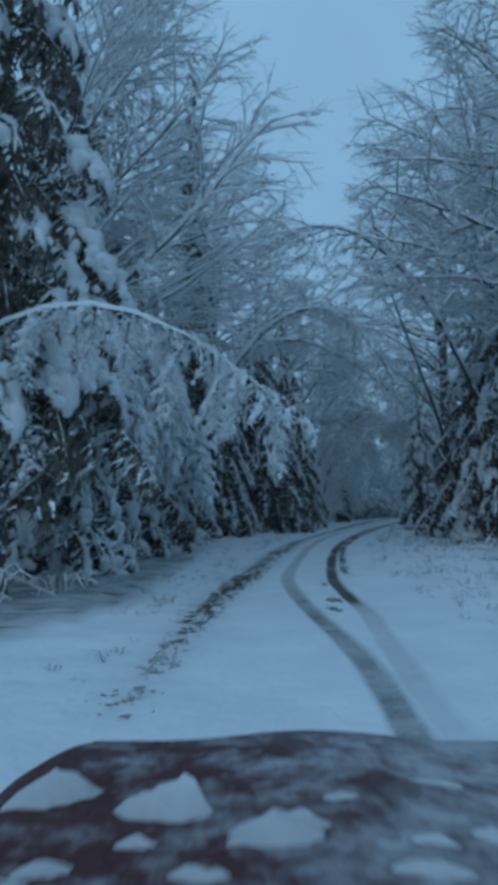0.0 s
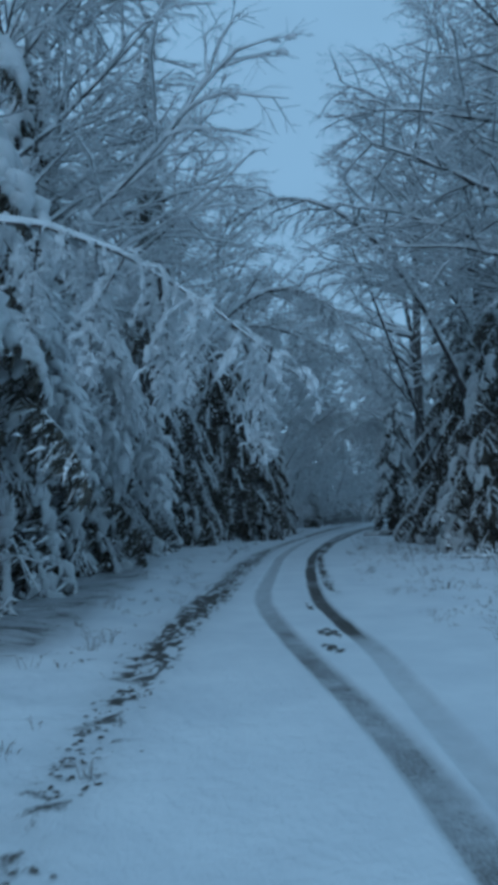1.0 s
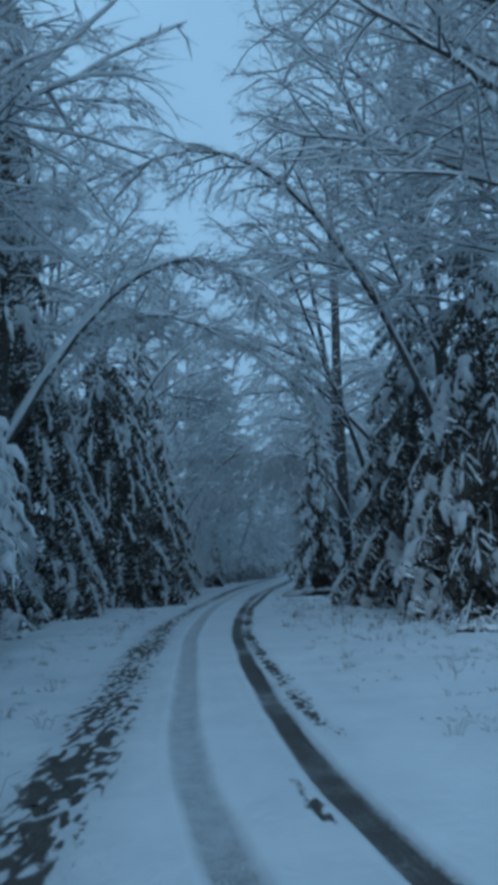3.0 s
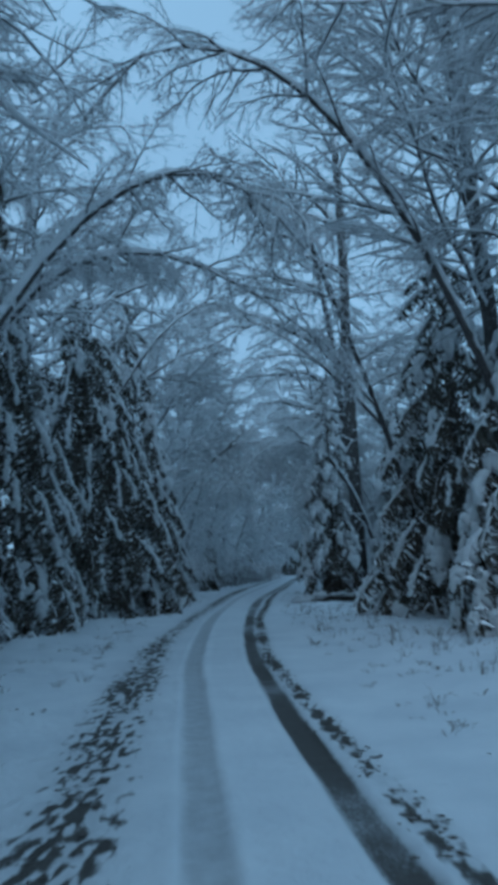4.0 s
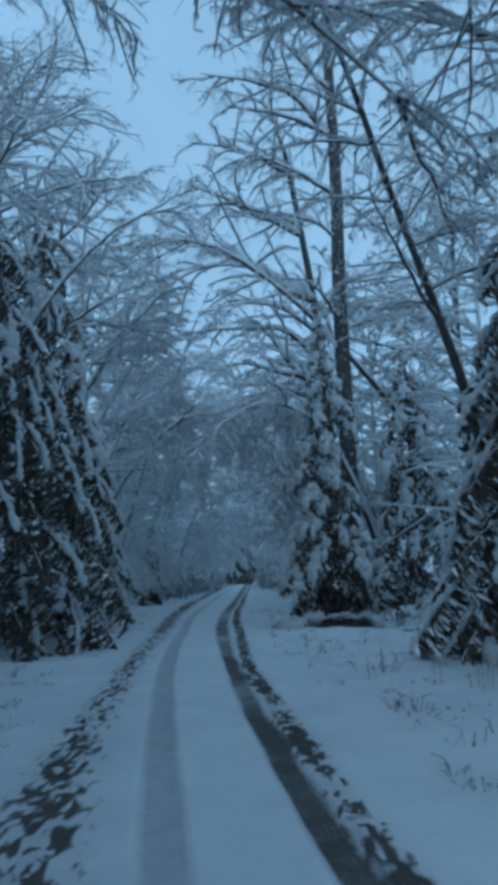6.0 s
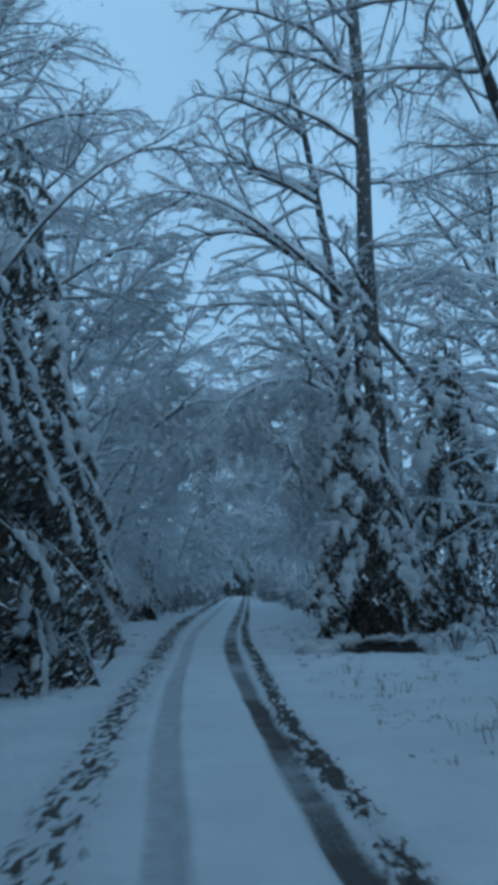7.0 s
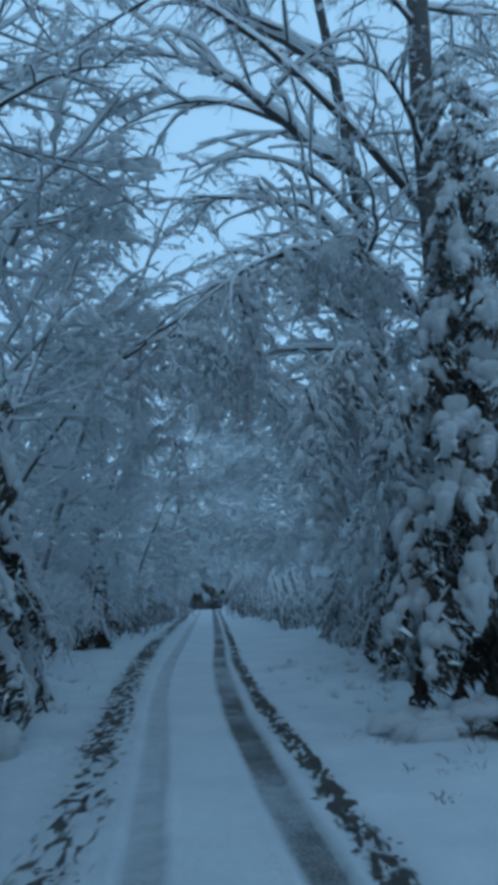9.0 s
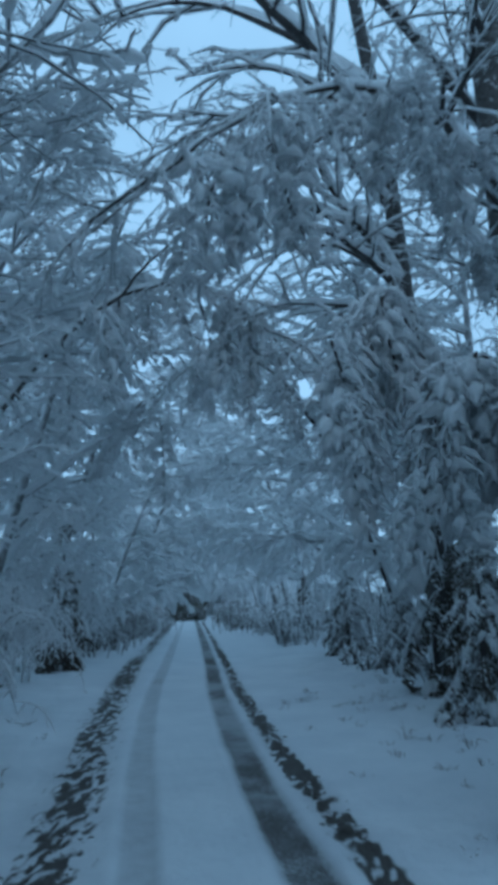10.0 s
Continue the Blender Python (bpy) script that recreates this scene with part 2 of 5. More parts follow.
def build_ground():
    fine = np.arange(-2.6, 2.601, 0.055)
    grow_o = [0.11 * 1.15 ** k for k in range(52)]
    side = np.cumsum(grow_o)
    side = side[side < 700]
    os_ = np.concatenate([-(side[::-1] + 2.6), fine, side + 2.6])
    ys = np.concatenate([np.arange(-60, -4, 2.0), np.arange(-4, 72, 0.14), np.arange(72, 140, 0.5), 140 + np.cumsum(1.0 * 1.13 ** np.arange(35))])
    verts, bare, slush = [], [], []
    for y in ys:
        c, wl_, wr_, cl_, cr_ = float(lane(y)), float(wheel_left(y)), float(wheel_right(y)), float(churn_left(y)), float(churn_right(y))
        worn_l = float(np.interp(y, [8, 13, 18, 24, 60, 75], [0.4, 0.4, 0.38, 0.2, 0.2, 0.3]))
        worn_r = float(np.interp(y, [8, 14.5, 17.5, 45, 55], [0.05, 0.12, 0.64, 0.6, 0.48]))
        pressed_l = float(np.interp(y, [12, 24, 36, 50, 55], [0.9, 0.65, 0.7, 0.7, 0.5]))
        half_r = float(np.interp(y, [48, 55], [0.175, 0.25]))
        pressed_r = float(np.interp(y, [8, 14, 17], [0.3, 0.45, 0.9]))
        for o in os_:
            x = c + o
            z = height_of(o, y)
            b = s = 0.0
            if abs(o) < 3.5:
                for at, half, deep, muddy, press in ((wl_, 0.19, 0.035, worn_l, pressed_l), (wr_, half_r, 0.045, worn_r, pressed_r)):
                    wob = 0.03 * lumps(x, y, 0.8, 21)
                    e = 1 - min(1.0, max(0.0, (abs(x - at + wob) - half * 0.65) / (half * 0.6)))
                    if e > 0:
                        ramp_ = e * e * (3 - 2 * e)
                        z -= deep * ramp_
                        s = max(s, press * ramp_)
                        b = max(b, ramp_ * (muddy + 0.22 * lumps(x, y, 0.5, 40) + 0.09 * lumps(x, y, 3, 30)))
                    rim = math.exp(-((abs(x - at) - half * 1.25) / 0.07) ** 2)
                    z += 0.012 * rim
                thick_r = float(np.interp(y, [20, 34, 44, 60], [0.55, 0.8, 1.05, 1.15]))
                thin = float(np.interp(y, [8, 13, 15, 22, 32, 36, 41, 50, 57], [0.6, 0.9, 1.05, 1.2, 1.3, 1.1, 0.8, 0.82, 1.2]))
                wide_l = float(np.interp(y, [18, 23, 40, 46], [0.0, 0.05, 0.05, 0.0]))
                for at, half, start, strong in ((cl_ + wide_l, 0.4 + 2 * wide_l, 6.5, 0.78 * thin), (cr_, 0.18, 21.0, thick_r)):
                    e = math.exp(-((x - at) / half) ** 2) * min(1.0, max(0.0, (y - start) / 2.0))
                    if e > 0.03:
                        clod = 0.55 + 0.6 * lumps(x, y * 0.7, 5.5, 50) + 1.0 * lumps(x, y, 12, 60) + 0.8 * lumps(x, y * 0.6, 21, 62) + 0.5 * lumps(x, y, 0.4, 61)
                        s = max(s, 0.5 * e * min(1.0, strong))
                        b = max(b, e * strong * 1.25 * max(0.0, min(1.0, clod)))
                        z += e * 0.05 * lumps(x, y, 5, 70) + e * 0.02 * lumps(x, y, 13, 71)
            elif -20 < o < -3.5 and 0 < y < 42:
                edge_ = float(np.interp(y, [7, 9, 12.4, 15.6, 20, 25, 31], [7.2, 5.6, 4.9, 3.8, 3.7, 3.6, 4.6]))
                rough_ = 2.0 * lumps(x, y, 0.35, 45)
                near_ = min(1.0, max(0.0, (-o - edge_) / 0.5)) * min(1.0, max(0.0, (o + 14 + rough_) / 5)) * min(1.0, max(0.0, (y - 2 + rough_) / 5)) * min(1.0, max(0.0, (38 - y + rough_) / 7))
                b = near_ * (0.4 + 0.2 * lumps(x, y, 1.6, 37) + 0.3 * lumps(x, y, 6.5, 38))
                # no slush here: grey laid over the litter as the left trees' shade
                s = max(s, 0.75 * near_ * (0.9 + 0.4 * lumps(x, y, 0.8, 39)))
            if abs(o) > 2.8 and 33 < y < 66:
                for tx, ty, far_ in SHADED_LITTER:
                    d2 = ((x - tx) ** 2 + (y - ty) ** 2) / far_ ** 2
                    if d2 < 2.5:
                        b = max(b, math.exp(-d2 ** 1.5) * (0.62 + 0.45 * lumps(x, y, 1.2, 43) + 0.25 * lumps(x, y, 4, 44)))
            for px_, py_, sx_, sy_ in CLODS:
                if abs(y - py_) < 2.2 and abs(x - px_) < 0.7:
                    b = max(b, 1.1 * math.exp(-((x - px_) / sx_) ** 2 - ((y - py_) / sy_) ** 2) * max(0.0, 0.68 + 1.1 * lumps(x, 0.5 * y, 9, 35) + 0.7 * lumps(x, y, 15, 36)))
            if 51 < y < 57 and o > 1.5:
                b = max(b, 0.95 * math.exp(-((x - 12.0) / 1.25) ** 2 - ((y - 54.1) / 0.6) ** 2) * (0.8 + 0.8 * lumps(x, y, 2.5, 33)))
            verts.append((x, y, z))
            bare.append(max(0.0, min(1.0, b)))
            slush.append(max(0.0, min(1.0, s)))
    w = len(os_)
    split = (2.6 - 1e-6)
    for name, inside, label, cat in (("road", True, "single-track forest road under trodden snow with dark wheel ruts", "road"),
                                     ("ground", False, "snow-covered forest floor and verges beside the road", "ground")):
        used, faces = {}, []
        for i in range(len(ys) - 1):
            for j in range(w - 1):
                mid = 0.5 * (os_[j] + os_[j + 1])
                if (abs(mid) < split) == inside:
                    q = []
                    for a in (i * w + j, i * w + j + 1, (i + 1) * w + j + 1, (i + 1) * w + j):
                        q.append(used.setdefault(a, len(used)))
                    faces.append(tuple(q))
        keys = list(used)
        me = bpy.data.meshes.new(name)
        me.from_pydata([verts[k] for k in keys], [], faces)
        me.materials.append(GROUND)
        me.polygons.foreach_set("use_smooth", [True] * len(faces))
        for attr, data in (("bare", bare), ("slush", slush)):
            me.attributes.new(attr, "FLOAT", "POINT").data.foreach_set("value", [data[k] for k in keys])
        me.update()
        tagged(new(name, me), label, cat, kind="structure")


build_ground()


# ---- conifers ----
def bough_meshes(seed, fat=1.0, fill=1.0, dense=4, foliage=NEEDLE):
    """A drooping spruce bough, one metre long along +x: hanging needles below, fingers of snow above."""
    rng = random.Random(seed)
    needles, snow = Geo(), Geo()

    def spine(u):
        return Vector((u, 0.03 * math.sin(3 * u + seed), 0.10 * u - 0.42 * u * u))

    needles.tube([spine(u / 4) for u in range(5)], [0.018 - 0.0028 * u for u in range(5)], 3, caps=False)
    for u in ((0.42, 0.66, 0.9) if fat > 1 else (0.5, 0.82)):
        u += rng.uniform(-0.07, 0.07)
        snow.blob(rng, spine(u) + Vector((0, rng.uniform(-0.05, 0.05), 0.02)), spine(u + 0.1) - spine(u), rng.uniform(0.28, 0.42) * (1 + 0.12 * fat), 0.05 * fat * rng.uniform(0.55, 1.25), 6, 5, 0.9)
    for k in range(17):
        u = 0.1 + 0.9 * k / 16
        sgn = 1 if k % 2 else -1
        length = (0.3 * math.sin(math.pi * min(1, 0.3 + 0.66 * u)) + 0.08) * rng.uniform(0.6, 1.2)
        ang = math.radians(rng.uniform(38, 80)) * sgn * (1.15 - 0.5 * u)
        d = Vector((math.cos(ang), math.sin(ang), 0))
        p0 = spine(u)
        drop = rng.uniform(0.5, 1.6)
        pts = [p0 + d * (length * s) + Vector((0, 0, -drop * length * s * s)) for s in (0, 0.35, 0.7, 1.0)]
        if u > 0.2 and rng.random() < 0.62 * fill:
            g = fat * rng.uniform(0.5, 1.4)
            c = rng.uniform(0.0, 0.3)
            snow.blob(rng, pts[1].lerp(pts[2], 0.3 + c) + Vector((0, 0, 0.012)), pts[2] - pts[1], length * rng.uniform(0.6, 1.1), 0.033 * g, 5, 4, 0.9)
            if rng.random() < 0.5:
                snow.blob(rng, pts[2].lerp(pts[3], rng.uniform(0.3, 0.9)), pts[3] - pts[2], length * rng.uniform(0.2, 0.4), 0.026 * g, 4, 3)
        side = Vector((-d.y, d.x, 0))
        for s in range(dense):
            f = 0.05 + 0.28 * s * 4 / max(dense, 1)
            f = min(f, 0.98)
            i = min(2, int(f * 3))
            q = pts[i].lerp(pts[i + 1], f * 3 - i)
            for m in (-1, 1):
                out = side * (m * rng.uniform(0.0, 0.13)) + d * rng.uniform(-0.05, 0.09)
                hang = rng.uniform(0.06, 0.26)
                w = rng.uniform(0.018, 0.042)
                a = rng.uniform(0, 6.28)
                needles.ribbon([q, q + out + Vector((0, 0, -hang))], Vector((math.cos(a), math.sin(a), rng.uniform(-0.3, 0.3))), [w, w * 0.25])
    return mesh_of("bough", needles, foliage), mesh_of("snow", snow, SNOW)


def hanging_bough_meshes(seed):
    """A narrow bough that hangs steeply: a strip of snow along its back, short needled side shoots."""
    rng = random.Random(seed)
    needles, snow = Geo(), Geo()

    def spine(u):
        return Vector((u, 0.04 * math.sin(4 * u + seed), 0.16 * u - 0.3 * u * u))

    needles.tube([spine(u / 4) for u in range(5)], [0.016 - 0.002 * u for u in range(5)], 3, caps=False)
    lo = rng.uniform(0.2, 0.35)
    for k in range(6):
        u = lo + (1.0 - lo) * (k + rng.uniform(0.2, 0.8)) / 6
        snow.blob(rng, spine(u) + Vector((0, rng.uniform(-0.03, 0.03), 0.012)), spine(u + 0.1) - spine(u), rng.uniform(0.14, 0.28), rng.uniform(0.045, 0.09), 5, 3, 0.3)
    for k in range(14):
        u = 0.08 + 0.92 * k / 13
        sgn = 1 if k % 2 else -1
        length = rng.uniform(0.12, 0.28) * (1.2 - 0.5 * u)
        ang = math.radians(rng.uniform(30, 85)) * sgn
        d = Vector((math.cos(ang), math.sin(ang), 0))
        p0 = spine(u)
        tip = p0 + d * length + Vector((0, 0, -length * rng.uniform(0.3, 1.0)))
        if rng.random() < 0.6:
            r = rng.uniform(0.02, 0.045)
            snow.blob(rng, p0.lerp(tip, rng.uniform(0.45, 0.75)) + Vector((0, 0, 0.01)), tip - p0, length * rng.uniform(0.4, 0.8), 1.15 * r, 4, 4)
        for s in range(8):
            q = p0.lerp(tip, rng.random())
            a = rng.uniform(0, 6.28)
            turn = Vector((math.cos(a), math.sin(a), rng.uniform(-0.3, 0.3)))
            out = Vector((rng.uniform(-0.06, 0.09), rng.uniform(-0.1, 0.1), -rng.uniform(0.05, 0.22)))
            w = rng.uniform(0.018, 0.04)
            needles.ribbon([q, q + out], turn, [w, w * 0.25])
    return mesh_of("bough", needles, NEEDLE), mesh_of("snow", snow, SNOW)


HANG_BOUGHS = [hanging_bough_meshes(60 + s) for s in range(5)]
LEAN_BOUGHS = [bough_meshes(s, 0.85, 0.8) for s in range(5)]
PILLOW_BOUGHS = [bough_meshes(40 + s, 2.7, 1.15, 4) for s in range(5)]
INNER_BOUGHS = [bough_meshes(80 + s, 0.8, 0.2, 2) for s in range(3)]
DRY_SHADE_BOUGHS = [bough_meshes(90 + s, 0.8, 0.1, 3, DRY_SHADE_BOUGH) for s in range(3)]
FULL_BOUGHS = [bough_meshes(20 + s, 2.3, 1.1) for s in range(5)]


def spruce(x, y, height, reach, label, seed, bare_to=0.02, droop=22, full=0.3, snowy=0.9, taper=0.85, gap=0.68, long=1.75, road=None, hang=False, hollow=None, pillow=0.0, snow_from=0.0, dry=0.0):
    """A spruce: trunk, and boughs in whorls out to the crown's edge. full: the share of boughs with thick
    clumps of snow; road: azimuth of the open side, away from which the boughs stand thinner;
    dry: the height below which its boughs are dead, bare of snow and coloured dark for the shade there."""
    rng = random.Random(seed)
    top = root("spruce", label, "tree", "snow-laden spruces", pose(x, y, -0.05))
    trunk = Geo()
    r0 = 0.012 * height + 0.05
    trunk.tube([(0, 0, height * h) for h in (0, 0.02, 0.2, 0.5, 0.8, 1.0)], [r0 * 1.35, r0, r0 * 0.85, r0 * 0.55, r0 * 0.25, 0.01], 9)
    part("trunk", trunk, BARK, top)

    def bough(h, away, az, s, tilt, kit, snow_too):
        m = pose(away * math.cos(radians(az)), away * math.sin(radians(az)), h, rng.uniform(-18, 18), tilt, az)
        b = part("bough", kit[0], None, top)
        b.matrix_basis = m @ Matrix.Diagonal((s, s * rng.uniform(0.8, 1.15), s * rng.uniform(0.85, 1.15), 1))
        if snow_too:
            tagged(part("snow", kit[1], None, b), kind="stuff")

    tiers = int(height * (1 - bare_to) / gap)
    for i in range(tiers):
        f = bare_to + (0.985 - bare_to) * i / (tiers - 1)
        edge = reach * (1.02 - f) ** taper + 0.2
        spin = rng.uniform(0, 360)
        for ring in (0, 2, 1):
            s0 = min(long, edge * 1.15) if ring == 1 else min(long * 1.15, edge * 0.8)
            away = max(0.0, edge - 0.62 * s0) if ring == 1 else 0.42 * edge if ring else 0.0
            if ring == 2 and (edge < 2.6 or i % 2):
                continue
            if ring == 0 and edge < 0.9:
                continue
            n = max(4, round(2 * math.pi * max(away, 0.45) / ((0.5 if hang else 0.62) * s0 + 0.15))) if ring == 1 else 7 if ring else 5
            for k in range(n):
                az = spin + 360 * k / n + rng.uniform(-14, 14)
                if road is not None and math.cos(radians(az - road)) < -0.2 and rng.random() < (0.75 if ring == 1 else 0.4):
                    continue
                h = height * min(0.985, f) + rng.uniform(-0.5, 0.5) * gap
                if hollow and ring == 1 and hollow[1] < h < hollow[2] and math.cos(radians(az - hollow[0])) > 0.55:
                    continue
                s = s0 * rng.uniform(0.78, 1.2)
                tilt = droop + 14 * (1 - f) * rng.uniform(0.0, 1.2) - 45 * max(0, f - 0.8) + rng.uniform(-10, 10)
                kit = rng.choice(INNER_BOUGHS if ring == 0 else PILLOW_BOUGHS if rng.random() < pillow else FULL_BOUGHS if rng.random() < full + 0.4 * f * f else HANG_BOUGHS if hang else LEAN_BOUGHS)
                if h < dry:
                    kit = rng.choice(DRY_SHADE_BOUGHS)
                out = away * rng.uniform(0.8, 1.08)
                bough(max(0.3, h - 0.12 * out), out, az, s, tilt if ring else tilt - 8, kit, ring == 1 and h > max(dry, snow_from) and rng.random() < snowy)
    return top


# ---- bare broadleaf trees under snow ----
def wander(rng, start, heading, length, n, bend, gravity):
    pts = [Vector(start)]
    d = Vector(heading).normalized()
    for i in range(n):
        d = (d + Vector((rng.uniform(-bend, bend), rng.uniform(-bend, bend), rng.uniform(-bend, bend) + gravity * (i + 1) / n))).normalized()
        pts.append(pts[-1] + d * (length / n))
    return pts


def side_way(rng, d, spread):
    d = d.normalized()
    ref = Vector((0, 0, 1)) if abs(d.z) < 0.9 else Vector((1, 0, 0))
    u = d.cross(ref).normalized()
    w = u.cross(d)
    a = rng.uniform(-0.7, 0.7) + (0 if rng.random() < 0.5 else math.pi)
    return (d * math.cos(spread) + (u * math.cos(a) + w * math.sin(a)) * math.sin(spread)).normalized()


def limb_kit(seed, fat=1.0, gravity=-0.16, branches=13, per=5, forks=1, clumps=1.3, stout=0.085, lump=(0.1, 0.24), bend=0.17, arch=0.0, fine=0.019, load=1.0, bark=None, twig=None):
    """A snow-covered limb five metres long along +x: wood, the snow on it, and its twigs. clumps: lumps of
    snow caught on each branch; lump: their sizes; arch: rise of its middle; load: depth of snow on the wood."""
    rng = random.Random(seed)
    wood, snow, twigs, boughs = Geo(), Geo(), Geo(), Geo()
    steps = 10
    pts = wander(rng, (0, 0, 0), (1, 0, 0.12), 5.0, steps, bend, -0.02)
    end = pts[-1]
    pts = [Vector((p.x * 5 / end.x, p.y - end.y * p.x / end.x, p.z - end.z * p.x / end.x)) for p in pts]
    pts = [p + Vector((0, 0, arch * math.sin(math.pi * p.x / 5))) for p in pts]

    def woody(path, radii, sides, geo):
        geo.tube(path, radii, sides, caps=False)
        snow.tube([p + Vector((0, 0, r * (0.5 + 0.4 * load))) for p, r in zip(path, radii)],
                  [min(0.1, r * 0.8 + 0.026) * fat * load * rng.uniform(0.55, 1.35) * (0.3 if i == len(path) - 1 else 1.0) for i, r in enumerate(radii)], max(3, sides - 1), 0.8, 0.4, caps=False)

    woody(pts, [max(0.008, stout * (1 - 0.9 * i / steps)) for i in range(steps + 1)], 6, wood)
    for k in range(branches):
        f = 0.1 + 0.88 * (k + rng.random()) / branches
        i = min(steps - 1, int(f * steps))
        p = pts[i].lerp(pts[i + 1], f * steps - i)
        d = side_way(rng, pts[i + 1] - pts[i], math.radians(rng.uniform(28, 62)))
        ln = (0.7 + 2.1 * math.sin(math.pi * min(1, 0.2 + 0.72 * f))) * rng.uniform(0.55, 1.1)
        sub = wander(rng, p, d, ln, 4, 0.3, gravity)
        woody(sub, [0.33 * stout * (1.1 - f * 0.5) * (1 - 0.15 * j) for j in range(5)], 3, boughs)
        for _ in range(int(clumps + rng.random())):
            j = rng.randrange(0, 4)
            size = rng.uniform(*lump) * fat
            at = sub[j].lerp(sub[j + 1], rng.random()) + Vector((rng.uniform(-0.6, 0.6), rng.uniform(-0.6, 0.6), 0.15 - rng.random() * 0.9)) * (size if size > 0.2 else 0.02)
            way = (sub[j + 1] - sub[j]).normalized() + Vector((rng.uniform(-0.6, 0.6), rng.uniform(-0.6, 0.6), rng.uniform(-0.6, 0.2)))
            snow.blob(rng, at, way, 1.7 * size, 0.48 * size, 4, 3, 0.8)
        for q in range(per):
            g = 0.1 + 0.88 * (q + rng.random()) / per
            j = min(3, int(g * 4))
            o = sub[j].lerp(sub[j + 1], g * 4 - j)
            tl = rng.uniform(0.3, 0.9) * (1.15 - 0.5 * g)
            tw = wander(rng, o, side_way(rng, sub[j + 1] - sub[j], math.radians(rng.uniform(20, 75))), tl, 2, 0.45, gravity * 1.6)
            r = rng.uniform(0.65, 1.35) * fine * fat
            twigs.tube(tw, [r * 0.9, r * rng.uniform(0.7, 1.2), r * 0.3], 3, caps=False)
            for m in range(forks):
                g = rng.uniform(0.3, 1.8)
                e = wander(rng, tw[int(g)].lerp(tw[int(g) + 1], g % 1), side_way(rng, tw[2] - tw[0], rng.uniform(0.4, 1.0)), tl * rng.uniform(0.3, 0.65), 1, 0.3, gravity)
                twigs.tube(e, [r * 0.7, r * 0.25], 3, caps=False)
    return mesh_of("limb", wood, bark or LIMB), mesh_of_several("twig_spray", [(twigs, twig or TWIG), (boughs, bark or LIMB), (snow, SNOW)])


KIT = [limb_kit(200 + k, 0.95, -0.2, 13, 6, 3, 1.6, 0.075, lump=(0.06, 0.15), fine=0.015, bend=0.22) for k in range(6)]
LONG_KIT = [limb_kit(280 + k, 0.85, -0.2, 16, 7, 3, 1.4, 0.048, (0.06, 0.16), fine=0.012, load=1.3, bend=0.2) for k in range(5)]
HEAVY_KIT = [limb_kit(220 + k, 1.25, -0.4, 10, 4, 1, 4.4, 0.08, (0.08, 0.26), fine=0.018, load=1.25, bark=HAZED_SNOW_LIMB) for k in range(5)]
BIG_KIT = [limb_kit(260 + k, 1.1, -0.22, 11, 5, 3, 1.4, 0.11, (0.08, 0.2), bend=0.26, arch=0.45, fine=0.015, load=1.35) for k in range(5)]
ARCH_KIT = [limb_kit(290 + k, 1.1, -0.22, 8, 4, 2, 1.4, 0.085, (0.08, 0.2), bend=0.2, arch=1.1, fine=0.013, load=1.35) for k in range(3)]
FAR_KIT = [limb_kit(240 + k, 1.5, -0.4, 8, 3, 1, 4.4, 0.08, (0.14, 0.36), fine=0.028, load=1.2, bark=HAZED_SNOW_LIMB, twig=HAZED_SNOW_TWIG) for k in range(4)]


def add_limb(top, rng, start, tip, kit, thick=1.0, roll=None):
    """One limb of the kit from start to tip, with its snow and twigs."""
    a, b = Vector(start), Vector(tip)
    d = b - a
    wood, twigs = rng.choice(kit)
    s = d.length / 5.0
    turn = d.to_track_quat("X", "Z").to_matrix().to_4x4()
    limb = part("limb", wood, None, top)
    limb.matrix_basis = Matrix.Translation(a) @ turn @ pose(0, 0, 0, rng.uniform(-25, 25)) @ Matrix.Diagonal((s, s * rng.uniform(0.85, 1.15), s * rng.uniform(0.8, 1.0), 1))
    tagged(part("twig_spray", twigs, None, limb), kind="stuff")
    return limb


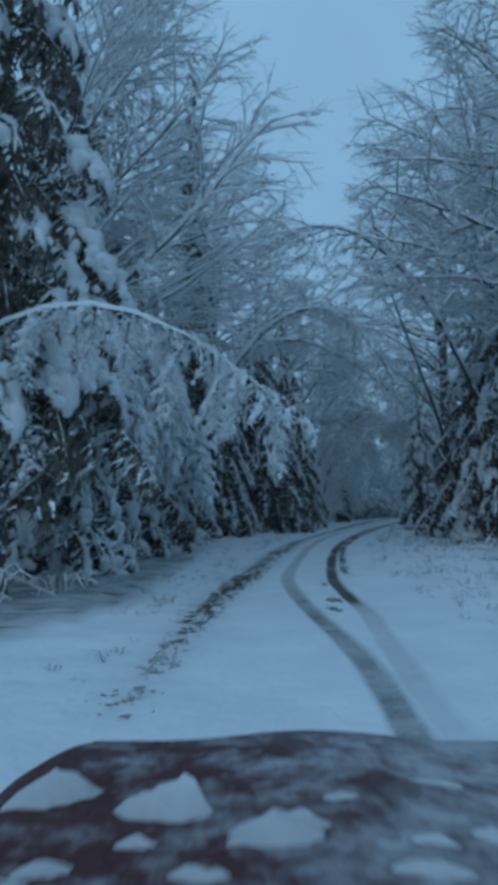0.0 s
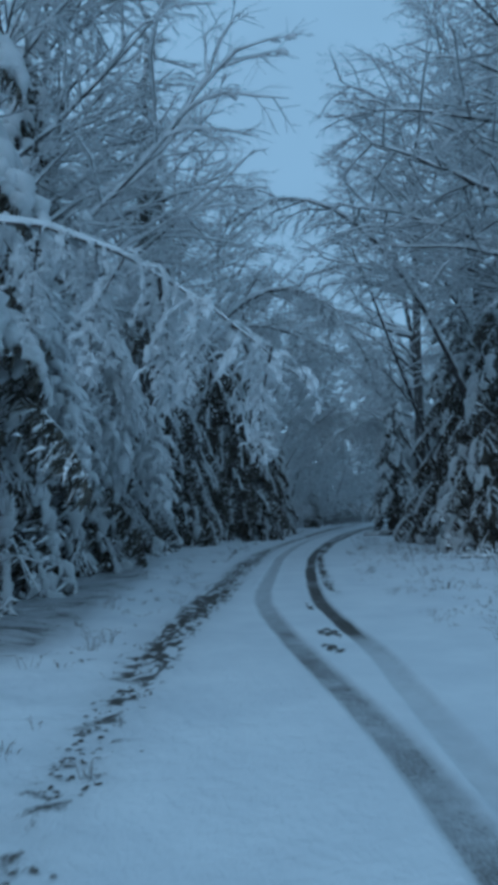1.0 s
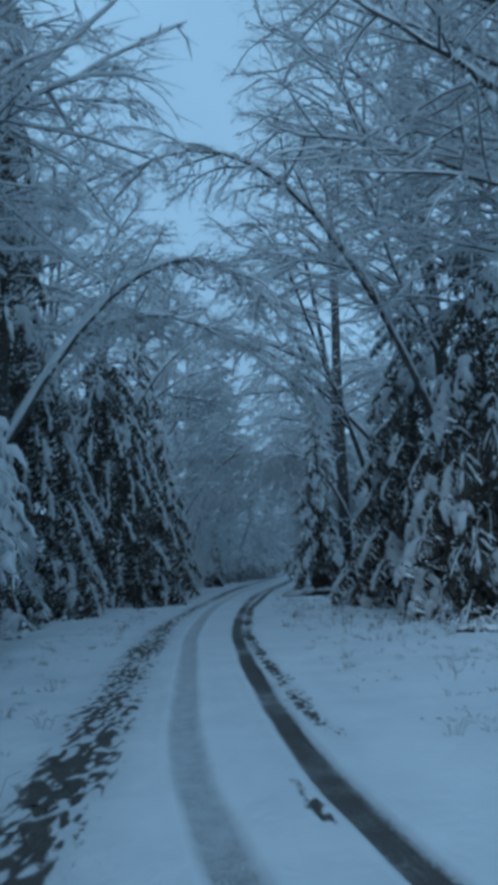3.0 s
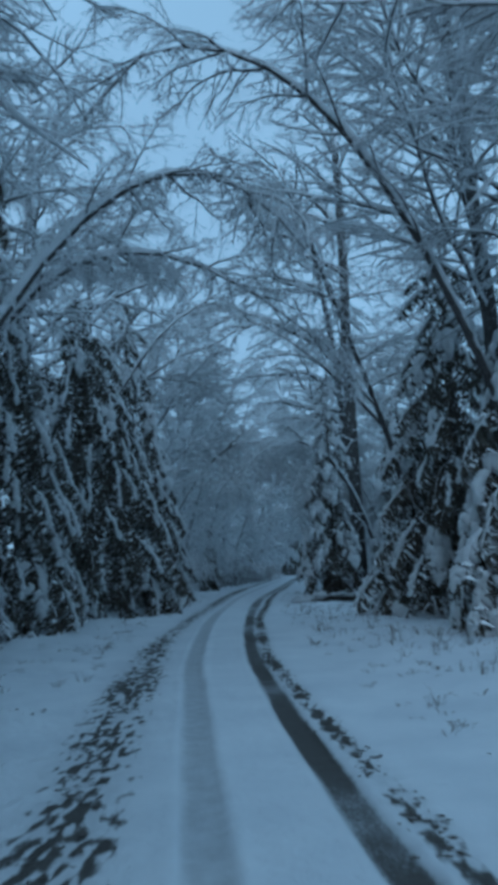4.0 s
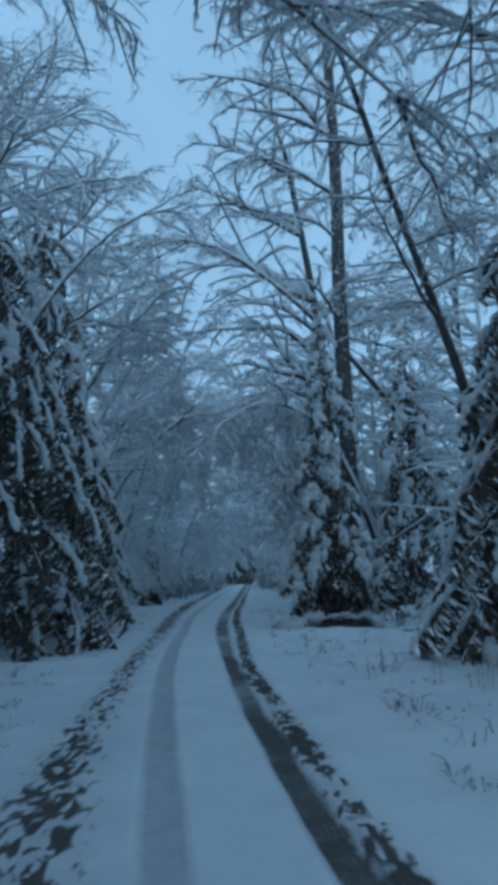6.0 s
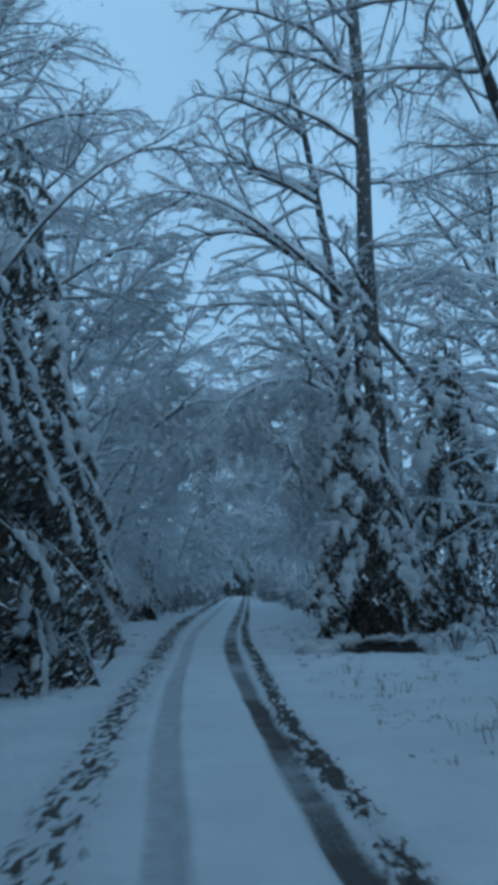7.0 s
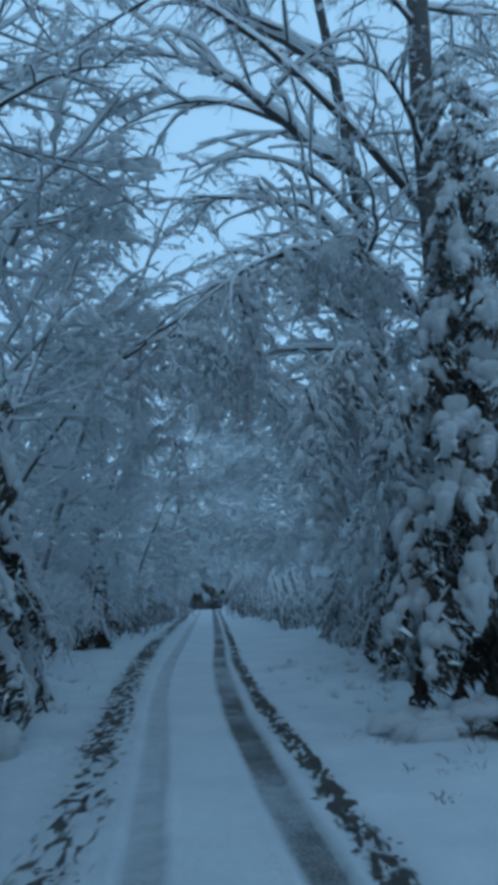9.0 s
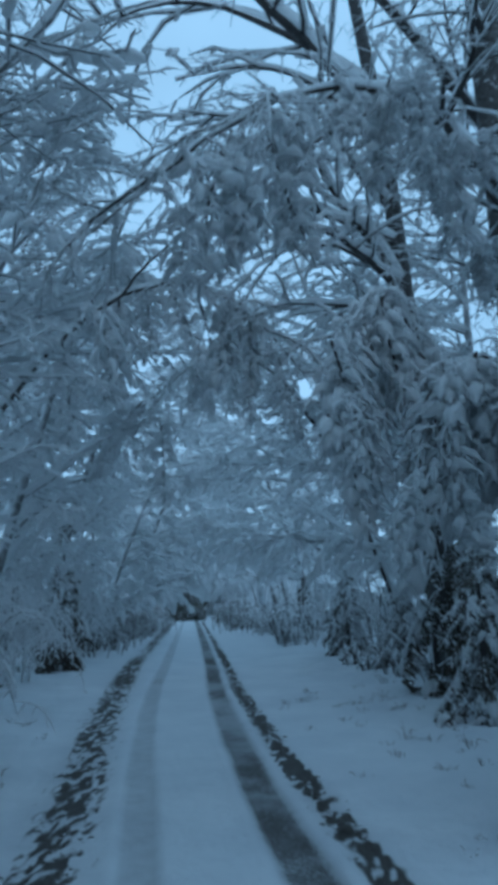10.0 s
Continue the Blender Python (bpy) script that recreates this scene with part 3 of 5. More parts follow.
def broadleaf(height, r0, limbs, seed, label, first=0.3, lean=(0, 0), bias=None, reach=0.33, rise=(10, 60), kit=None, aimed=(), arched=(), wild=0.35, slim=0.72, bark=None, curve=1.3, name="bare_tree", group="bare snow-covered trees"):
    """A leafless tree: a trunk and main limbs. bias: azimuth to which most limbs turn; aimed: (height, dx, dy, dz) of single
    limbs; arched: the same for limbs that rise and droop."""
    rng = random.Random(seed)
    top = root(name, label, "tree", group)
    trunk = Geo()
    pts = []
    for i in range(9):
        h = i / 8
        pts.append(Vector((lean[0] * h ** curve + rng.uniform(-0.12, 0.12) * h, lean[1] * h ** curve + rng.uniform(-0.12, 0.12) * h, height * h)))
    trunk.tube(pts, [r0 * (1.25 if i == 0 else 1) * (1 - slim * i / 8) for i in range(9)], 10)
    part("trunk", trunk, bark or BARK, top)

    def on_trunk(f):
        i = min(7, int(f * 8))
        return pts[i].lerp(pts[i + 1], f * 8 - i)

    for k in range(limbs):
        f = first + (0.98 - first) * (k + rng.uniform(0.1, 0.9)) / limbs
        az = rng.uniform(0, 2 * math.pi) if bias is None or rng.random() < wild else math.radians(bias) + rng.gauss(0, 0.55)
        el = math.radians(rng.uniform(*rise) + 22 * max(0, f - 0.6))
        ln = max(1.8, height * reach * (1.15 - 0.7 * f) * rng.uniform(0.75, 1.2))
        p = on_trunk(f)
        add_limb(top, rng, p, p + ln * Vector((math.cos(az) * math.cos(el), math.sin(az) * math.cos(el), math.sin(el))), kit or KIT)
    for h, dx, dy, dz in aimed:
        p = on_trunk(min(0.99, h / height))
        add_limb(top, rng, p, p + Vector((dx, dy, dz)), kit or KIT)
    for h, dx, dy, dz in arched:
        p = on_trunk(min(0.99, h / height))
        add_limb(top, rng, p, p + Vector((dx, dy, dz)), ARCH_KIT)
    return top


def arc(base, apex, tip, n=12):
    """A bent stem: up from base, over at apex, down to tip."""
    a, b, c = Vector(base), Vector(apex), Vector(tip)
    mid = 2 * b - 0.5 * (a + c)
    return [a * (1 - s) ** 2 + mid * (2 * s * (1 - s)) + c * s * s for s in (i / n for i in range(n + 1))]


def hanging(rng, pts, wood_r, wood, snow, twigs, gap, drop, fat, start=0.25, floor_z=-99, fuzz=9, lumpy=0.0):
    """Snow-loaded side branches and twigs that hang from a bent stem."""
    n = len(pts) - 1
    radii = [max(0.005, wood_r * (1 - 0.95 * i / n)) for i in range(n + 1)]
    wood.tube(pts, radii, 6)
    snow.tube([p + Vector((0, 0, r * 0.8)) for p, r in zip(pts, radii)], [min(0.11, r * 1.05 + 0.02) * fat * rng.uniform(0.75, 1.2) * min(1.0, 0.15 + 0.3 * (n - i)) for i, r in enumerate(radii)], 6, 0.75, 0.4)
    total = sum((pts[i + 1] - pts[i]).length for i in range(n))
    count = int(total * (1 - start) / gap)
    for k in range(count):
        f = start + (0.99 - start) * (k + rng.random()) / count
        i = min(n - 1, int(f * n))
        p = pts[i].lerp(pts[i + 1], f * n - i)
        ln = drop * rng.uniform(0.4, 1.3)
        ln = max(0.25, min(ln, (p.z - floor_z) * 0.95))
        a = rng.uniform(0, 2 * math.pi)
        sub = wander(rng, p, (math.cos(a), math.sin(a), rng.uniform(-0.6, 0.1) if lumpy else rng.uniform(-0.1, 0.7)), ln, 5, 0.3 if lumpy else 0.2, -0.85)
        r = rng.uniform(0.011, 0.019) * fat
        twigs.tube(sub, [0.8 * r, r, 1.2 * r, 1.1 * r, r, 0.4 * r], 3, caps=False)
        for _ in range(7 if lumpy else 0):
            j = rng.randrange(0, 5)
            size = rng.uniform(0.05, 0.13) * lumpy
            snow.blob(rng, sub[j].lerp(sub[j + 1], rng.random()) + Vector((rng.uniform(-0.4, 0.4), rng.uniform(-0.4, 0.4), 0)) * size, sub[j + 1] - sub[j], 1.5 * size, 0.42 * size, 5 if size > 0.1 else 4, 3, 0.2)
        for _ in range(fuzz):
            j = rng.randrange(1, 6)
            b = rng.uniform(0, 2 * math.pi)
            tl = min((0.1 + 0.2 * rng.random()) * (ln if fuzz < 12 else 0.8), max(0.08, sub[j].z - floor_z))
            e = wander(rng, sub[j], (math.cos(b), math.sin(b), rng.uniform(-0.6, 0.3)), tl, 2, 0.25, -0.8)
            rr = r * rng.uniform(0.6, 1.2)
            twigs.tube(e, [0.7 * rr, 1.1 * rr, 0.4 * rr], 3, caps=False)


def drape_meshes(seed, fat=1.0, shoots=20, size=1.0):
    """A branch that hangs down one metre from its origin, its side shoots weighed down by fingers of snow."""
    rng = random.Random(seed)
    wood, twigs, snow = Geo(), Geo(), Geo()
    a = rng.uniform(0, 6.28)
    stem = [Vector((0, 0, 0))]
    for i in range(6):
        out = 0.1 * (1 - i / 5)
        stem.append(stem[-1] + Vector((out * math.cos(a) + rng.uniform(-0.03, 0.03), out * math.sin(a) + rng.uniform(-0.03, 0.03), -1 / 6)))
    wood.tube(stem, [0.016 - 0.002 * i for i in range(7)], 4, caps=False)
    for k in range(shoots):
        f = 0.06 + 0.92 * (k + rng.random()) / shoots
        i = min(5, int(f * 6))
        p = stem[i].lerp(stem[i + 1], f * 6 - i)
        b = 2.4 * k + rng.uniform(-0.5, 0.5)
        ln = size * rng.uniform(0.16, 0.4) * (1.15 - 0.6 * f)
        shoot = wander(rng, p, (math.cos(b), math.sin(b), rng.uniform(-0.1, 0.5)), ln, 4, 0.2, -0.55)
        twigs.tube(shoot, [0.009, 0.008, 0.008, 0.006, 0.004], 3, caps=False)
        r = fat * rng.uniform(0.018, 0.036)
        if rng.random() < 0.85:
            snow.tube([q + Vector((0, 0, 0.35 * r)) for q in shoot], [r * rng.uniform(0.4, 0.8), r * rng.uniform(0.8, 1.3), r * rng.uniform(0.9, 1.6), r * rng.uniform(0.7, 1.3), r * 0.35], 5, 0.8)
        if rng.random() < 0.5:
            snow.blob(rng, shoot[2] + Vector((0, 0, 0.02)), shoot[3] - shoot[1], rng.uniform(0.1, 0.2), fat * rng.uniform(0.035, 0.065), 5, 4, 0.6)
        for _ in range(3 if size < 1 else 0):
            q = shoot[rng.randrange(1, 5)] + Vector((rng.uniform(-0.02, 0.02), rng.uniform(-0.02, 0.02), 0.0))
            snow.blob(rng, q, (rng.uniform(-1, 1), rng.uniform(-1, 1), rng.uniform(-1, 0.3)), rng.uniform(0.03, 0.08), rng.uniform(0.012, 0.026), 5, 3, 0.4)
        for _ in range(4):
            q = shoot[rng.randrange(1, 5)]
            c = rng.uniform(0, 6.28)
            e = wander(rng, q, (math.cos(c), math.sin(c), -0.3), rng.uniform(0.07, 0.2), 2, 0.2, -0.8)
            rr = rng.uniform(0.007, 0.013) * fat
            twigs.tube(e, [0.8 * rr, 1.2 * rr, 0.4 * rr], 3, caps=False)
    return mesh_of("hanging_branch", wood, LIMB), mesh_of_several("twig_spray", [(twigs, TWIG), (snow, SNOW)])


DRAPES = [drape_meshes(300 + k, 1.0 + 0.5 * (k % 3)) for k in range(7)]
FINE_DRAPES = [drape_meshes(330 + k, 0.5, 38, 0.7) for k in range(5)]


def hang_drape(top, rng, p, length, kit, wide=1.0):
    """One hanging branch with its snow, from the point p of a tree."""
    wood, spray = rng.choice(kit)
    b = part("hanging_branch", wood, None, top)
    w = wide * length ** 0.6
    b.matrix_basis = pose(*p, rng.uniform(-14, 14), rng.uniform(-14, 14), rng.uniform(0, 360)) @ Matrix.Diagonal((w * rng.uniform(0.8, 1.2), w * rng.uniform(0.8, 1.2), length, 1))
    tagged(part("twig_spray", spray, None, b), kind="stuff")


def bent_tree(base, apex, tip, radius, label, seed, gap=0.16, drop=0.9, fat=1.0, start=0.25, floor_z=-99, limbs=0, limb_size=2.5, fuzz=9, lumpy=0.0, drapes=0, drape_long=1.4, drape_kit=None, spread=0.5, name="bent_sapling"):
    """A sapling bowed over by its snow."""
    rng = random.Random(seed)
    b = Vector(base)
    top = root(name, label, "tree", "saplings bowed by snow", pose(*b))
    pts = arc((0, 0, 0), Vector(apex) - b, Vector(tip) - b)
    wood, snow, twigs = Geo(), Geo(), Geo()
    hanging(rng, pts, radius, wood, snow, twigs, gap, drop, fat, start, floor_z - b.z, fuzz, lumpy)
    stem = part("stem", wood, LIMB, top)
    part("snow", snow, SNOW, stem)
    tagged(part("twig_spray", twigs, TWIG, stem), kind="stuff")
    for k in range(drapes):
        f = start + (0.98 - start) * (k + rng.random()) / drapes
        i = min(11, int(f * 12))
        p = pts[i].lerp(pts[i + 1], f * 12 - i)
        side_ = Vector((rng.uniform(-1, 1), rng.uniform(-1, 1), 0.0)) * spread
        hang_drape(top, rng, p + side_, max(0.35, min(drape_long * rng.uniform(0.55, 1.35), p.z + b.z - floor_z)), drape_kit or DRAPES)
    for k in range(limbs):
        f = 0.35 + 0.62 * (k + rng.random()) / limbs
        i = min(11, int(f * 12))
        p, d = pts[i], (pts[i + 1] - pts[i]).normalized()
        w = side_way(rng, d, math.radians(rng.uniform(25, 60)))
        add_limb(top, rng, p, p + w * (limb_size * rng.uniform(0.6, 1.25)), KIT)
    return top


def shrub(seed, stems, tall, wide, label, toward=0.0, drop=0.8, fat=1.2, gap=0.12):
    """A clump of stems bowed outwards under snow."""
    rng = random.Random(seed)
    top = root("snowy_shrub", label, "shrub", "snow-laden roadside shrubs")
    for _ in range(stems):
        a = math.radians(toward) + rng.gauss(0, 0.9)
        h, w = tall * rng.uniform(0.5, 1.1), wide * rng.uniform(0.4, 1.15)
        d = Vector((math.cos(a), math.sin(a), 0))
        base = Vector((rng.uniform(-0.4, 0.4), rng.uniform(-0.4, 0.4), -0.05))
        pts = arc(base, base + d * (w * 0.5) + Vector((0, 0, h)), base + d * w + Vector((0, 0, h * rng.uniform(0.3, 0.8))), 8)
        wood, snow, twigs = Geo(), Geo(), Geo()
        hanging(rng, pts, rng.uniform(0.018, 0.035), wood, snow, twigs, gap, drop, fat, 0.2, 0.05, 6)
        stem = part("stem", wood, LIMB, top)
        part("snow", snow, SNOW, stem)
        tagged(part("twig_spray", twigs, TWIG, stem), kind="stuff")
    return top


def put(ob, x, y, turn=0.0, size=1.0, z=-0.05):
    return pose(x, y, z, 0, 0, turn) @ Matrix.Scale(size, 4)


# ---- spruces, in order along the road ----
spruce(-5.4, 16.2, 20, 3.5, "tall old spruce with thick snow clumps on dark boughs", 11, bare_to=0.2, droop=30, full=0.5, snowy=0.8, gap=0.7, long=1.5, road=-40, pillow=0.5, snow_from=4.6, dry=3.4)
spruce(-6.6, 22.0, 18, 3.6, "tall spruce behind the roadside shrubs, loaded with snow", 12, bare_to=0.05, droop=44, full=0.7, gap=0.85, road=-20, hang=True)
spruce(-6.4, 29.5, 20, 4.3, "spruce in the roadside row with hanging snowy boughs", 21, droop=46, full=0.55, gap=0.8, road=-20, hang=True)
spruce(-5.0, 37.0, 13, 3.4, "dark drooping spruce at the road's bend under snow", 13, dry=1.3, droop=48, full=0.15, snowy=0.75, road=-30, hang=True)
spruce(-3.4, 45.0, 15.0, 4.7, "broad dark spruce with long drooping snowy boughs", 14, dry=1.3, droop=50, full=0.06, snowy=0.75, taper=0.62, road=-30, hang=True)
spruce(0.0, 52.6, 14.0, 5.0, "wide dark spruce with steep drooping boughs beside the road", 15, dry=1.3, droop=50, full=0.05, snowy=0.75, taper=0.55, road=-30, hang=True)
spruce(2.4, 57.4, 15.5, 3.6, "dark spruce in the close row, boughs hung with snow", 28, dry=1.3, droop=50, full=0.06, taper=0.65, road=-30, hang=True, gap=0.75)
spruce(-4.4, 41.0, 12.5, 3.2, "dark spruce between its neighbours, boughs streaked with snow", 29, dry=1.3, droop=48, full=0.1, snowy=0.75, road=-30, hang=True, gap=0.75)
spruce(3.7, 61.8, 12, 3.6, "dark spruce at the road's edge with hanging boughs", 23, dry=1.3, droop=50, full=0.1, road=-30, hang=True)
spruce(12.9, 36.4, 15, 3.5, "dense tall spruce on the open verge with snow-covered boughs", 16, bare_to=0.05, droop=34, full=0.35, road=215)
spruce(13.3, 43.4, 15.0, 3.7, "bushy dark spruce beside the road clearing, dusted with snow", 17, bare_to=0.05, droop=36, full=0.22, snowy=0.8, road=215, hang=True)
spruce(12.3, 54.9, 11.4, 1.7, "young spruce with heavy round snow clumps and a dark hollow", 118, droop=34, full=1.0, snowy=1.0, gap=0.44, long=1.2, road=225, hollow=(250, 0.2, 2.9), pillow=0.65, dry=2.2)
spruce(17.6, 58.4, 12.5, 2.4, "snow-laden spruce in the second row by the road", 19, droop=32, full=0.6, gap=0.8, road=215, pillow=0.5)
spruce(16.6, 45.5, 13.0, 3.2, "snow-laden spruce behind the verge", 20, full=0.4, gap=0.9, road=215)
spruce(16.0, 63.6, 5.5, 1.6, "spruce almost buried in hanging snow at the oak's foot", 24, droop=52, full=0.4, snowy=1.0, gap=0.6, long=1.4, road=215, pillow=0.1, hang=True)
spruce(19.4, 74.6, 2.8, 0.75, "little snow-covered spruce sapling at the wood's edge", 25, full=0.6, gap=0.3, long=0.6)
spruce(17.6, 68.2, 2.1, 0.6, "little snow-covered spruce sapling on the verge", 26, full=0.6, gap=0.28, long=0.5)
spruce(14.0, 60.2, 2.8, 0.7, "snow-covered spruce sapling standing by the oak", 27, full=0.6, gap=0.3, long=0.6)
spruce(31.3, 132.5, 5.4, 1.9, "small dark spruce at the far end of the road", 22, droop=16, full=0.0, snowy=0.0, gap=0.4, taper=0.25)
sapling = spruce(11.2, 84.5, 2.6, 0.8, "small dark spruce sapling at the woods' edge", 35, droop=20, full=0.0, snowy=0.25, gap=0.55, taper=0.5, long=0.8)
for x, y, turn, size in ((13.3, 89.6, 70, 0.9), (15.4, 95.5, 150, 1.05), (17.8, 102.0, 250, 0.95)):
    copy_thing(sapling, pose(x, y, -0.05, 0, 0, turn) @ Matrix.Scale(size, 4))
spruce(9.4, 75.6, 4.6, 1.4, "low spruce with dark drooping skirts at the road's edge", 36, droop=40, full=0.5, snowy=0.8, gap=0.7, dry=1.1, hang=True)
spruce(-3.2, 40.2, 27, 2.6, "tall narrow spruce standing over the roadside row", 30, bare_to=0.4, droop=40, full=0.5, snowy=0.8, gap=1.0, road=-30)

# ---- bare trees with a place of their own ----
oak = broadleaf(30, 0.42, 5, 31, "tall bare oak with a straight dark trunk and snowy limbs", first=0.68, bias=170, reach=0.3, rise=(5, 40), kit=BIG_KIT, slim=0.5,
                aimed=((19.0, -5.6, -0.5, 1.4), (22.0, -5.2, 0.5, 1.2), (16.8, -3.6, -1, 0.6), (17.5, 4.0, 0.2, 0.8), (14.8, 3.6, 0.5, 0.8), (21.0, 4.2, 0.5, 1.4), (12.6, 3.4, -1.2, 0.4), (24.5, -4.6, -1, 1.6), (13.0, -3.2, -1.5, 1.2)))
oak.matrix_basis = put(oak, 15.6, 60.3)
oak2 = broadleaf(28, 0.32, 4, 32, "slim bare tree with long snowy limbs over the road", first=0.8, lean=(-3.0, 0), curve=2.2, bias=175, reach=0.3, rise=(5, 40), kit=BIG_KIT, slim=0.62,
                 aimed=((11.8, -5.7, -1.3, 0.2), (12.8, -6.6, -1.0, 1.0), (19.8, -6.6, -1.0, 1.6), (23.2, -5.8, -1.0, 0.6), (10.6, -5.2, -1.3, 0.2), (9.1, -4.8, -1.3, -0.2), (16.2, -9.0, -0.8, 1.9), (20.4, -6.4, -1.0, -0.2),
                        (10.4, -4.6, -1.0, 4.2), (15.5, 3.6, 0, 1.0), (21.0, 3.4, 0.4, 1.2), (8.0, -4.0, -0.6, 0.3)),
                 arched=((16.6, -8.4, -0.3, -0.7), (14.3, -6.5, -0.8, 0.5), (10.2, -5.2, -1.0, -0.6)))
oak2.matrix_basis = put(oak2, 17.6, 66.3)
leaner = broadleaf(17, 0.15, 10, 33, "leaning bare tree, its trunk tilted over the verge", first=0.42, lean=(-5.6, -0.6), bias=180, reach=0.3, rise=(0, 45))
leaner.matrix_basis = put(leaner, 12.9, 44.9)
thick = broadleaf(26, 0.36, 18, 34, "thick dark bare trunk rising behind the verge spruces", first=0.36, lean=(-1.4, 0), bias=190, reach=0.4, rise=(5, 50), kit=LONG_KIT)
thick.matrix_basis = put(thick, 13.7, 40.4)
first_left = broadleaf(22, 0.22, 17, 35, "bare tree with snowy limbs sweeping up over the road", first=0.25, bias=5, reach=0.43, rise=(25, 60), wild=0.25, kit=LONG_KIT)
first_left.matrix_basis = put(first_left, -6.6, 26.0)
first_right = broadleaf(21, 0.22, 16, 36, "bare tree on the open verge with a fine snowy crown", first=0.3, bias=185, reach=0.34, rise=(0, 50), kit=LONG_KIT)
first_right.matrix_basis = put(first_right, 12.6, 31.0)

slender = broadleaf(12, 0.13, 8, 37, "slender dark trunk standing at the wood's edge", first=0.35, reach=0.24, rise=(0, 50), kit=FAR_KIT)
slender.matrix_basis = put(slender, 29.6, 99.5)
for x, y, turn, size in ((13.2, 91.4, 20, 0.8), (30.5, 101.0, 80, 0.9), (31.4, 104.0, 200, 1.1), (32.8, 106.5, 300, 0.95)):
    copy_thing(slender, pose(x, y, -0.05, 0, 0, turn) @ Matrix.Scale(size, 4))

# ---- tall trees whose crowns close over the road ----
CROWNS = [broadleaf(24, 0.2, 19, 90 + k, "tall bare tree whose snowy crown spreads over the road", first=0.36, bias=0, reach=0.34, rise=(0, 50), wild=0.25) for k in range(2)]
tall = [(-6.4, 32.5, 0, 1.05), (11.3, 27.8, 178, 1.0), (-6.4, 42.5, -10, 0.95), (-5.6, 50.5, -10, 1.0), (-2.8, 60.5, -15, 1.22), (0.6, 65.5, -5, 1.1), (9.0, 90.0, -20, 1.1), (23.4, 63.0, 150, 1.05), (15.4, 37.4, 185, 0.95), (14.6, 27.0, 175, 1.0)]
for k, (x, y, turn, size) in enumerate(tall):
    m = pose(x, y, -0.05, 0, 0, turn) @ Matrix.Scale(size, 4)
    if k < 2:
        CROWNS[k].matrix_basis = m
    else:
        copy_thing(CROWNS[k % 2], m)

# ---- trees bowed across the road further on ----
BOWED = [broadleaf(13 + 2 * (k % 2), 0.11, 16, 95 + k, "slim bare tree leaning over the road under heavy snow", first=0.1, lean=(4.2 if k < 2 else 5.6, 0), bias=0, reach=0.28, rise=(0, 45), kit=HEAVY_KIT if k < 2 else FAR_KIT, wild=0.35, bark=RIMED)
         for k in range(4)]
bowed = [(5.0, 66.5, -20), (20.6, 68.5, 165), (7.4, 71.5, -15), (21.0, 74.0, 165), (10.0, 79.5, -15), (23.4, 82.5, 160),
         (13.6, 87.0, -15), (25.0, 90.0, 165), (17.0, 97.0, -15), (28.0, 100.0, 160), (20.6, 107.0, -15), (31.4, 110.0, 165), (24.6, 119.0, -15), (35.0, 121.0, 165), (26.6, 134.0, -15), (39.0, 133.0, 165)]
for k, (x, y, turn) in enumerate(bowed):
    m = pose(x + (-1.0 if abs(turn) < 90 else 1.0), y, -0.05, 0, 0, turn) @ Matrix.Scale((1.0 if k < 2 else 1.2) + 0.08 * (k % 3), 4)
    if k < 2:
        BOWED[k].matrix_basis = m
    elif k in (6, 7):
        BOWED[k - 4].matrix_basis = m
    else:
        copy_thing(BOWED[k % 2 + (2 if k > 7 else 0)], m)

# ---- saplings bowed over the road ----
bent_tree((-9.5, 17.0, 0), (-4.6, 14.2, 5.45), (0.9, 11.0, 3.1), 0.1, "bowed sapling arching over the road with hanging snowy twigs", 41, gap=0.14, drop=0.9, fat=0.95, floor_z=2.45, fuzz=8, lumpy=0.9, start=0.35, drapes=22, drape_long=1.15, drape_kit=FINE_DRAPES, spread=0.12)
bent_tree((-8.4, 20.5, 0), (-5.0, 19.6, 6.4), (-2.6, 18.4, 4.0), 0.07, "sapling bent double, its snowy branches hanging in a curtain", 47, gap=0.3, drop=1.4, fat=1.0, floor_z=0.7, fuzz=6, lumpy=1.0, drapes=30, drape_long=2.3)
bent_tree((-8.6, 24.0, 0), (-5.0, 24.6, 7.4), (-2.4, 23.6, 4.6), 0.07, "sapling bent to the road with a thick curtain of snow", 48, gap=0.3, drop=1.4, fat=1.0, floor_z=0.6, fuzz=6, lumpy=1.0, drapes=34, drape_long=2.5)
bent_tree((-7.6, 14.6, 0), (-5.6, 14.6, 4.4), (-3.9, 14.0, 2.9), 0.06, "young tree bowed at the road's edge, snow hanging to the ground", 51, gap=0.3, drop=0.9, fat=1.0, floor_z=0.5, fuzz=6, lumpy=1.0, drapes=8, drape_long=1.4)
bent_tree((-7.4, 29.0, 0), (-4.4, 29.0, 6.6), (-2.0, 28.4, 4.0), 0.07, "bowed tree in the roadside row, curtained with snow", 52, gap=0.3, drop=1.4, fat=1.0, floor_z=0.6, fuzz=6, lumpy=1.0, drapes=30, drape_long=2.3)
bent_tree((17.6, 64.6, 0), (15.2, 63.6, 8.6), (12.6, 62.6, 5.2), 0.08, "sapling bowed beside the oak, thick with hanging snow", 49, gap=0.3, drop=1.6, fat=1.1, floor_z=0.5, fuzz=6, lumpy=1.3, drapes=24, drape_long=2.6)
